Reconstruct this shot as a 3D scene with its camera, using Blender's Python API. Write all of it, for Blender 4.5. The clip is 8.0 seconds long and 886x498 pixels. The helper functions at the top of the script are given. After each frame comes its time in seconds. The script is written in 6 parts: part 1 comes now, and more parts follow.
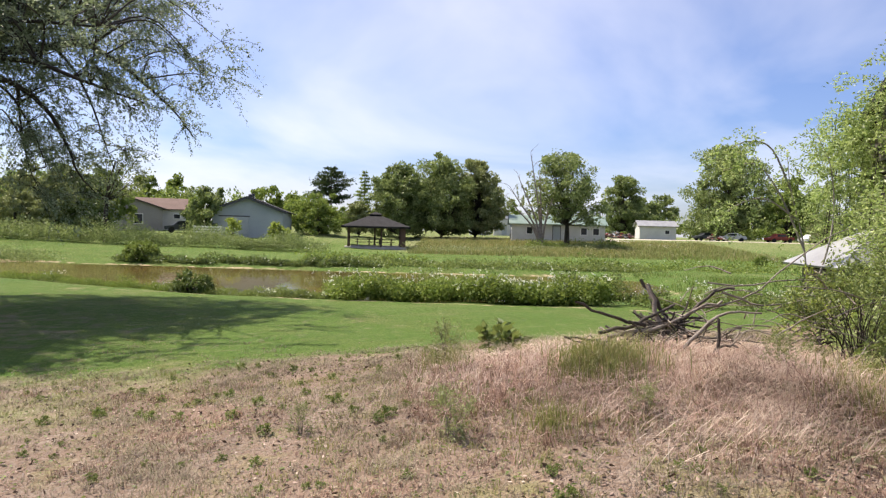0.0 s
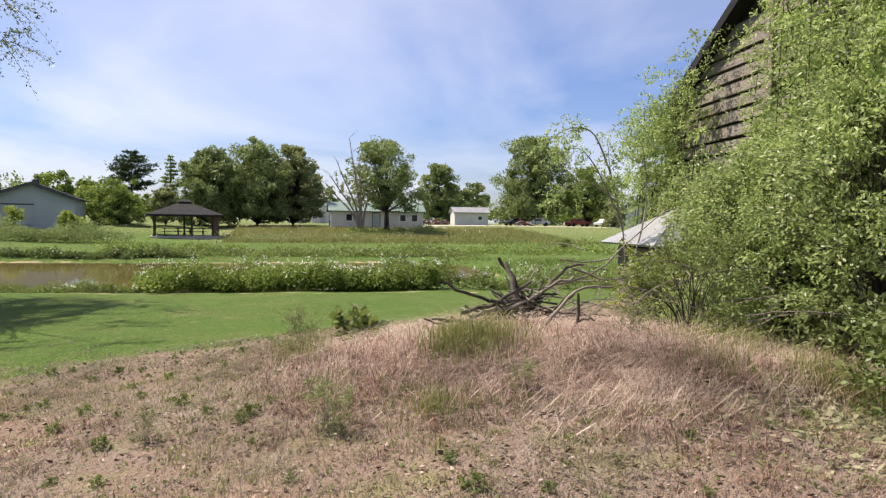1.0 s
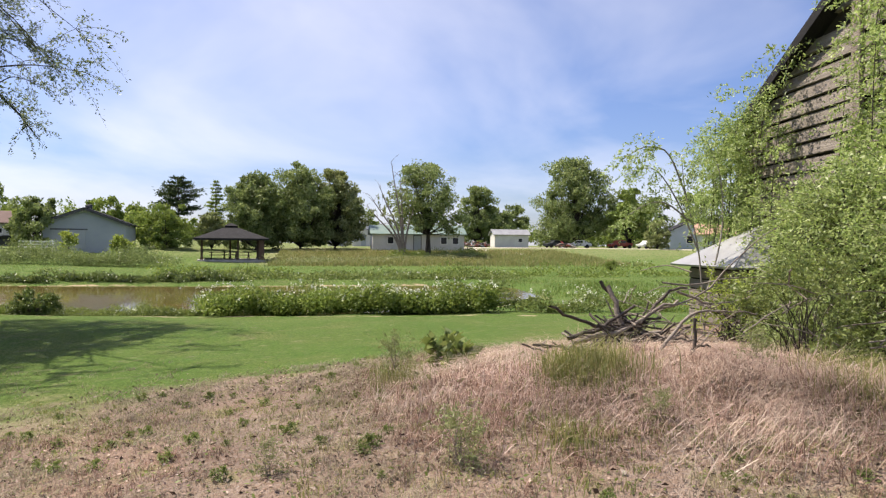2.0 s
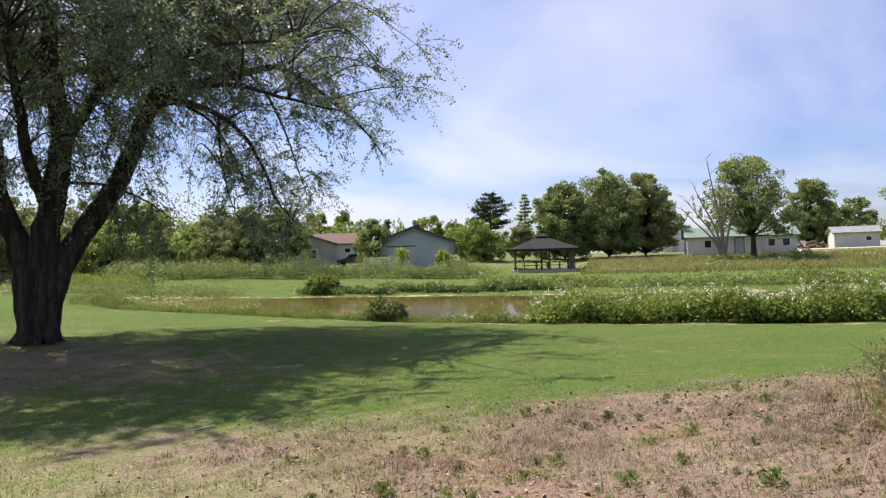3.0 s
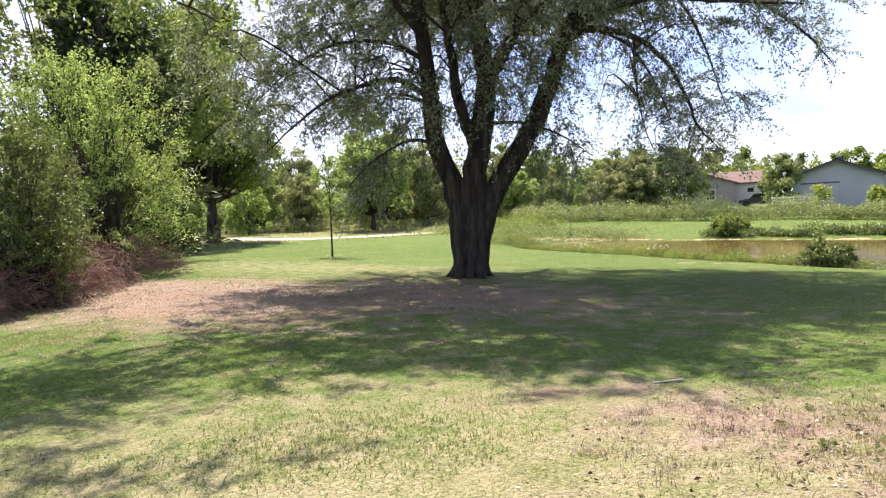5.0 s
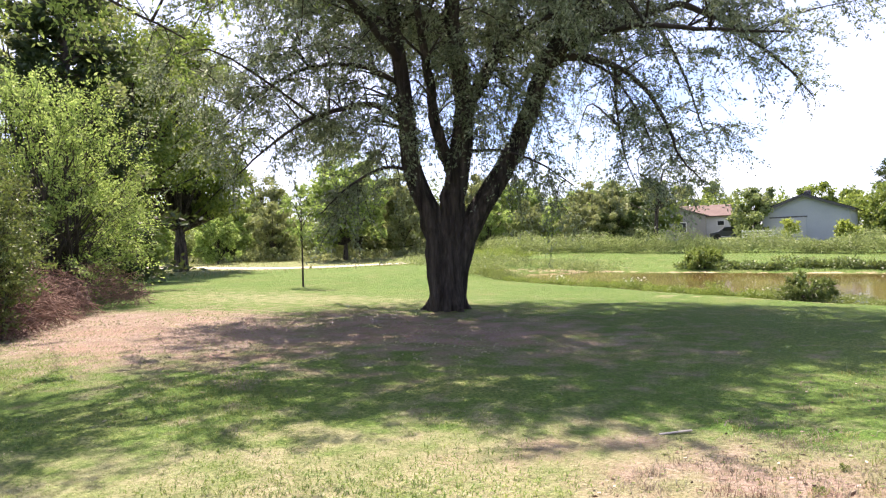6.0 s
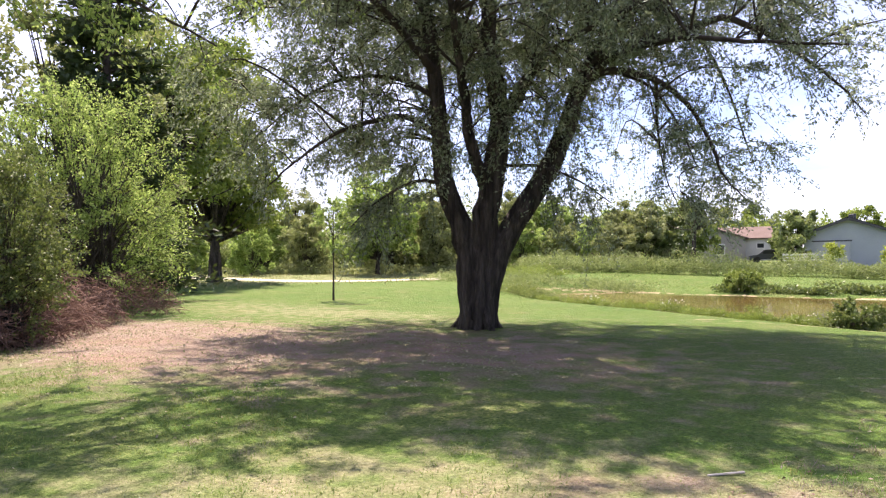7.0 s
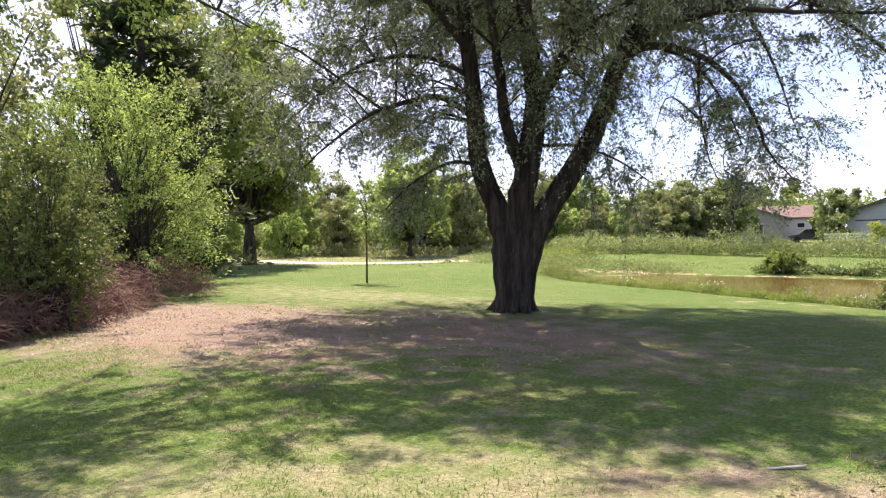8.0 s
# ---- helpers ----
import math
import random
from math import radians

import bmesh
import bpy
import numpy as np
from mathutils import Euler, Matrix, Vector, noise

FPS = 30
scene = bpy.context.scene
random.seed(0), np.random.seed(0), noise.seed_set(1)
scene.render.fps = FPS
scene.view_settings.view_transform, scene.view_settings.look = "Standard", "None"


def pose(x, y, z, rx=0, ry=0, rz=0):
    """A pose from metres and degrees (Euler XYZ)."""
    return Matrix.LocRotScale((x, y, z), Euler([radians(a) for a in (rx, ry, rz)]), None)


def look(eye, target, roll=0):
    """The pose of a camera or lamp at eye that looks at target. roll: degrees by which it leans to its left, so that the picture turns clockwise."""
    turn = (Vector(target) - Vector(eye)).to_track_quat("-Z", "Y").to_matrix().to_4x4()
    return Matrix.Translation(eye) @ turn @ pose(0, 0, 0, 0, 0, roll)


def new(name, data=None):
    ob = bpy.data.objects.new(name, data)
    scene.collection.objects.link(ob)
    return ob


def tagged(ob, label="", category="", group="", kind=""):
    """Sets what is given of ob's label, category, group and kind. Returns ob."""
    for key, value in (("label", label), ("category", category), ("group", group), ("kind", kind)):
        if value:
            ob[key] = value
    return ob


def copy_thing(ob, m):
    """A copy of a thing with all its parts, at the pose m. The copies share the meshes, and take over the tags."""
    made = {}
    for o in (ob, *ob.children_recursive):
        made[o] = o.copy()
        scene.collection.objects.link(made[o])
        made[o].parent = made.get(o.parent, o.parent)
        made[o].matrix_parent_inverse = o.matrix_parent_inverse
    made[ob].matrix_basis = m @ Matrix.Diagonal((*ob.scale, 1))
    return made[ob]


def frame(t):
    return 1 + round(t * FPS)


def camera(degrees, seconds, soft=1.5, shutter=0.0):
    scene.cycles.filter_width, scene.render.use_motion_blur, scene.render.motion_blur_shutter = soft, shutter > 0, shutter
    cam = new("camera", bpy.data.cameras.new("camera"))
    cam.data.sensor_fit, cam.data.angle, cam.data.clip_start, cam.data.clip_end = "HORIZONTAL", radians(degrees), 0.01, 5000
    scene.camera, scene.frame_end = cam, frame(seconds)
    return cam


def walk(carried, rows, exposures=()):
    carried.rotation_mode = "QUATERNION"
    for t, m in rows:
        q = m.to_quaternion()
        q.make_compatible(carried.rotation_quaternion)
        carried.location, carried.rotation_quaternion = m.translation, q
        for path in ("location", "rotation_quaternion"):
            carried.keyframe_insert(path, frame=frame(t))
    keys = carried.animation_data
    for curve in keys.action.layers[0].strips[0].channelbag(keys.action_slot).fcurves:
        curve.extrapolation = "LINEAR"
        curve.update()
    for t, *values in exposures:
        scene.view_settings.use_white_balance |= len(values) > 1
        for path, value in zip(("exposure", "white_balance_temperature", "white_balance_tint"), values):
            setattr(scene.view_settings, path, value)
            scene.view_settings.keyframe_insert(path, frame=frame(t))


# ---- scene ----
cam = camera(65.7, 8.0, 1.3)
PATH = [
    (0, (0.867, -2.348, 1.796), (0.822, -0.349, 1.745), 1.4),
    (0.5, (0.68, -2.235, 1.74), (0.855, -0.244, 1.665), 0.1),
    (1, (0.531, -2.017, 1.72), (1.011, -0.077, 1.643), 0.8),
    (1.2, (0.478, -1.931, 1.7), (1.022, -0.008, 1.629), 0.7),
    (2.3, (-0.149, -1.586, 1.712), (0.032, 0.406, 1.719), -0.5),
    (2.5, (-0.271, -1.416, 1.677), (-0.266, 0.584, 1.693), -1.5),
    (3, (-0.821, -0.385, 1.515), (-1.307, 1.554, 1.541), -1.7),
    (3.5, (-1.413, 0.157, 1.325), (-2.436, 1.874, 1.254), -2.6),
    (4, (-1.652, 0.235, 1.338), (-3.038, 1.676, 1.274), -1.3),
    (5.3, (-2.161, 0.495, 1.357), (-3.598, 1.882, 1.257), -2.4),
    (5.5, (-2.27, 0.623, 1.326), (-3.731, 1.986, 1.243), -1.0),
    (6, (-2.48, 0.72, 1.356), (-3.853, 2.174, 1.347), -2.1),
    (6.5, (-2.649, 0.928, 1.345), (-4.057, 2.348, 1.365), -1.9),
    (7, (-2.712, 0.989, 1.35), (-4.151, 2.377, 1.391), -0.8),
    (7.5, (-2.844, 1.028, 1.352), (-4.317, 2.382, 1.336), -2.4),
    (8, (-2.886, 1.043, 1.368), (-4.388, 2.364, 1.357), -1.1),
]
walk(cam, [(t, look(eye, target, roll)) for t, eye, target, roll in PATH],
     [(0, 0.93, 6750, 15), (1.2, 0.80, 6750, 15), (2.5, 0.88, 6700, 16), (3.5, 0.78, 6800, 20), (4.2, 1.00, 6850, 24), (5.5, 1.74, 6750, 22), (6.5, 1.68, 6800, 24), (8, 1.58, 6850, 25)])

# ---------------------------------------------------------------- sky and sun
SUN_YAW, SUN_ELEV = 60.0, 58.0          # degrees left of +y, degrees up
sun_dir = Vector((-math.sin(radians(SUN_YAW)) * math.cos(radians(SUN_ELEV)),
                  math.cos(radians(SUN_YAW)) * math.cos(radians(SUN_ELEV)), math.sin(radians(SUN_ELEV))))
sun = new("sun", bpy.data.lights.new("sun", "SUN"))
sun.data.energy, sun.data.angle, sun.data.color = 5.0, radians(0.55), (1.0, 0.93, 0.80)
sun.matrix_world = look(sun_dir * 60, (0, 0, 0))

world = bpy.data.worlds.new("sky")
scene.world = world
world.use_nodes = True
wn, wl = world.node_tree.nodes, world.node_tree.links
wn.clear()
w_out, w_bg = wn.new("ShaderNodeOutputWorld"), wn.new("ShaderNodeBackground")
w_sky = wn.new("ShaderNodeTexSky")
w_sky.sky_type, w_sky.sun_disc = "NISHITA", False
w_sky.sun_elevation, w_sky.sun_rotation = radians(SUN_ELEV), radians(-SUN_YAW)
w_sky.air_density, w_sky.dust_density, w_sky.ozone_density = 1.0, 1.0, 2.0
w_bg.inputs["Strength"].default_value = 0.067
# thin high cloud, laid on a plane over the place
w_co, w_sep = wn.new("ShaderNodeTexCoord"), wn.new("ShaderNodeSeparateXYZ")
w_add = wn.new("ShaderNodeMath"); w_add.operation = "ADD"; w_add.inputs[1].default_value = 0.22
w_dx = wn.new("ShaderNodeMath"); w_dx.operation = "DIVIDE"
w_dy = wn.new("ShaderNodeMath"); w_dy.operation = "DIVIDE"
w_cmb, w_no, w_ramp = wn.new("ShaderNodeCombineXYZ"), wn.new("ShaderNodeTexNoise"), wn.new("ShaderNodeValToRGB")
w_mix = wn.new("ShaderNodeMix"); w_mix.data_type = "RGBA"
w_no.inputs["Scale"].default_value, w_no.inputs["Detail"].default_value = 0.75, 6.0
w_no.inputs["Roughness"].default_value, w_no.inputs["Distortion"].default_value = 0.5, 0.5
w_ramp.color_ramp.elements[0].position, w_ramp.color_ramp.elements[1].position = 0.375, 0.85
w_mix.inputs["B"].default_value = (9.5, 9.8, 10.6, 1)
wl.new(w_co.outputs["Generated"], w_sep.inputs[0])
wl.new(w_sep.outputs["Z"], w_add.inputs[0])
wl.new(w_sep.outputs["X"], w_dx.inputs[0]); wl.new(w_add.outputs[0], w_dx.inputs[1])
wl.new(w_sep.outputs["Y"], w_dy.inputs[0]); wl.new(w_add.outputs[0], w_dy.inputs[1])
wl.new(w_dx.outputs[0], w_cmb.inputs[0]); wl.new(w_dy.outputs[0], w_cmb.inputs[1])
wl.new(w_cmb.outputs[0], w_no.inputs["Vector"]); wl.new(w_no.outputs["Fac"], w_ramp.inputs[0])
w_tint = wn.new("ShaderNodeMix"); w_tint.data_type, w_tint.blend_type = "RGBA", "MULTIPLY"
w_tint.inputs["Factor"].default_value, w_tint.inputs["B"].default_value = 1.0, (0.90, 1.0, 1.32, 1)
wl.new(w_sky.outputs[0], w_tint.inputs["A"])
wl.new(w_ramp.outputs["Color"], w_mix.inputs["Factor"]); wl.new(w_tint.outputs["Result"], w_mix.inputs["A"])
wl.new(w_mix.outputs["Result"], w_bg.inputs["Color"]); wl.new(w_bg.outputs[0], w_out.inputs[0])

# ---------------------------------------------------------------- materials


def material(name):
    m = bpy.data.materials.new(name)
    m.use_nodes = True
    return m, m.node_tree.nodes, m.node_tree.links, m.node_tree.nodes["Principled BSDF"]


def mixed(nodes, links, fac, a, b):
    mx = nodes.new("ShaderNodeMix")
    mx.data_type = "RGBA"
    for key, v in (("Factor", fac), ("A", a), ("B", b)):
        if isinstance(v, (tuple, list)):
            mx.inputs[key].default_value = (*v, 1)
        elif isinstance(v, (int, float)):
            mx.inputs[key].default_value = v
        else:
            links.new(v, mx.inputs[key])
    return mx.outputs["Result"]


def noise_fac(nodes, links, scale, detail=4.0, lo=0.35, hi=0.65, stretch=None, world_space=True):
    co = nodes.new("ShaderNodeNewGeometry" if world_space else "ShaderNodeTexCoord")
    src = co.outputs["Position"] if world_space else co.outputs["Object"]
    if stretch:
        mp = nodes.new("ShaderNodeMapping")
        mp.inputs["Scale"].default_value = stretch
        links.new(src, mp.inputs["Vector"])
        src = mp.outputs[0]
    no, rp = nodes.new("ShaderNodeTexNoise"), nodes.new("ShaderNodeMapRange")
    no.inputs["Scale"].default_value, no.inputs["Detail"].default_value = scale, detail
    rp.inputs["From Min"].default_value, rp.inputs["From Max"].default_value = lo, hi
    links.new(src, no.inputs["Vector"])
    links.new(no.outputs["Fac"], rp.inputs["Value"])
    return rp.outputs["Result"]


def bumped(nodes, links, bsdf, height, strength, distance):
    b = nodes.new("ShaderNodeBump")
    b.inputs["Strength"].default_value, b.inputs["Distance"].default_value = strength, distance
    links.new(height, b.inputs["Height"])
    links.new(b.outputs[0], bsdf.inputs["Normal"])


def plain(name, a, b, scale=3.0, rough=0.8, metal=0.0, bump=0.3, stretch=None, fine=40.0, depth=0.01):
    """Two tones mixed by a coarse and a fine noise, with fine relief."""
    m, n, l, p = material(name)
    coarse = noise_fac(n, l, scale, stretch=stretch)
    fine_f = noise_fac(n, l, fine, 3.0, stretch=stretch)
    c = mixed(n, l, coarse, a, b)
    dark = tuple(v * 0.7 for v in a)
    fm = n.new("ShaderNodeMath"); fm.operation = "MULTIPLY"; fm.inputs[1].default_value = 0.5
    l.new(fine_f, fm.inputs[0])
    l.new(mixed(n, l, fm.outputs[0], c, dark), p.inputs["Base Color"])
    p.inputs["Roughness"].default_value, p.inputs["Metallic"].default_value = rough, metal
    p.inputs["Specular IOR Level"].default_value = 0.3
    if bump:
        bumped(n, l, p, fine_f, bump, depth)
    return m


def leafy(name, tones, through_light=0.45, gloss=0.025, glow=0.2):
    """Thin leaves or blades: each its own tone, lit from behind as well."""
    m, n, l, p = material(name)
    n.remove(p)
    geo, rp = n.new("ShaderNodeNewGeometry"), n.new("ShaderNodeValToRGB")
    cr = rp.color_ramp
    while len(cr.elements) < len(tones):
        cr.elements.new(0.5)
    for i, c in enumerate(tones):
        cr.elements[i].position, cr.elements[i].color = i / (len(tones) - 1), (*c, 1)
    l.new(geo.outputs["Random Per Island"], rp.inputs[0])
    patch = noise_fac(n, l, 0.9, 3.0, 0.3, 0.7)
    hsv = n.new("ShaderNodeHueSaturation")
    vm = n.new("ShaderNodeMapRange")
    vm.inputs["To Min"].default_value, vm.inputs["To Max"].default_value = 0.75, 1.25
    l.new(patch, vm.inputs["Value"]); l.new(vm.outputs[0], hsv.inputs["Value"]); l.new(rp.outputs[0], hsv.inputs["Color"])
    dif, tra, glo = n.new("ShaderNodeBsdfDiffuse"), n.new("ShaderNodeBsdfTranslucent"), n.new("ShaderNodeBsdfGlossy")
    glo.inputs["Roughness"].default_value = 0.45
    warm = mixed(n, l, glow, hsv.outputs[0], (0.30, 0.34, 0.04))
    l.new(hsv.outputs[0], dif.inputs["Color"]); l.new(warm, tra.inputs["Color"])
    s1, s2 = n.new("ShaderNodeMixShader"), n.new("ShaderNodeMixShader")
    s1.inputs[0].default_value, s2.inputs[0].default_value = through_light, gloss
    l.new(dif.outputs[0], s1.inputs[1]); l.new(tra.outputs[0], s1.inputs[2])
    l.new(s1.outputs[0], s2.inputs[1]); l.new(glo.outputs[0], s2.inputs[2])
    l.new(s2.outputs[0], n["Material Output"].inputs["Surface"])
    return m


def ground_material():
    m, n, l, p = material("turf and dry soil")
    at = n.new("ShaderNodeAttribute")
    at.attribute_name = "cover"
    sp = n.new("ShaderNodeSeparateColor")
    l.new(at.outputs["Color"], sp.inputs[0])
    big, mid, fine = noise_fac(n, l, 0.25), noise_fac(n, l, 1.7), noise_fac(n, l, 28.0, 3.0)
    blade = noise_fac(n, l, 90.0, 2.0, 0.3, 0.7)
    lawn = mixed(n, l, big, (0.078, 0.170, 0.028), (0.165, 0.222, 0.055))
    lawn = mixed(n, l, mid, lawn, (0.120, 0.195, 0.042))
    lawn = mixed(n, l, noise_fac(n, l, 0.6, 5.0, 0.5, 0.72), lawn, (0.215, 0.220, 0.085))
    lawn = mixed(n, l, noise_fac(n, l, 6.0, 4.0, 0.48, 0.70), lawn, (0.155, 0.205, 0.058))
    lawn = mixed(n, l, fine, lawn, (0.062, 0.108, 0.024))
    dry = mixed(n, l, mid, (0.245, 0.190, 0.155), (0.350, 0.285, 0.235))
    dry = mixed(n, l, fine, dry, (0.22, 0.155, 0.115))
    dry = mixed(n, l, noise_fac(n, l, 0.8, 5.0, 0.45, 0.75), dry, (0.27, 0.185, 0.14))
    dry = mixed(n, l, noise_fac(n, l, 3.3, 5.0, 0.55, 0.75), dry, (0.24, 0.215, 0.11))
    straw = mixed(n, l, fine, (0.325, 0.295, 0.185), (0.235, 0.225, 0.115))

    def edge(channel, scale, soft):
        nf = noise_fac(n, l, scale, 5.0, 0.2, 0.8)
        a = n.new("ShaderNodeMath"); a.operation = "ADD"
        b = n.new("ShaderNodeMapRange")
        l.new(sp.outputs[channel], a.inputs[0]); l.new(nf, a.inputs[1])
        b.inputs["From Min"].default_value, b.inputs["From Max"].default_value = 1.0 - soft, 1.0 + soft
        l.new(a.outputs[0], b.inputs["Value"])
        return b.outputs[0]
    c = mixed(n, l, edge("Green", 3.0, 0.35), lawn, straw)
    c = mixed(n, l, edge("Red", 2.2, 0.30), c, dry)
    c = mixed(n, l, edge("Blue", 2.0, 0.15), c, (0.42, 0.34, 0.22))
    l.new(c, p.inputs["Base Color"])
    p.inputs["Roughness"].default_value, p.inputs["Specular IOR Level"].default_value = 0.95, 0.1
    add = n.new("ShaderNodeMath"); add.operation = "ADD"
    l.new(fine, add.inputs[0]); l.new(blade, add.inputs[1])
    bumped(n, l, p, add.outputs[0], 0.7, 0.03)
    return m


def water_material():
    m, n, l, p = material("murky pond water")
    l.new(mixed(n, l, noise_fac(n, l, 0.3), (0.135, 0.095, 0.033), (0.10, 0.082, 0.03)), p.inputs["Base Color"])
    p.inputs["Roughness"].default_value, p.inputs["IOR"].default_value = 0.06, 1.33
    bumped(n, l, p, noise_fac(n, l, 2.5, 3.0, 0.2, 0.8), 0.06, 0.02)
    return m


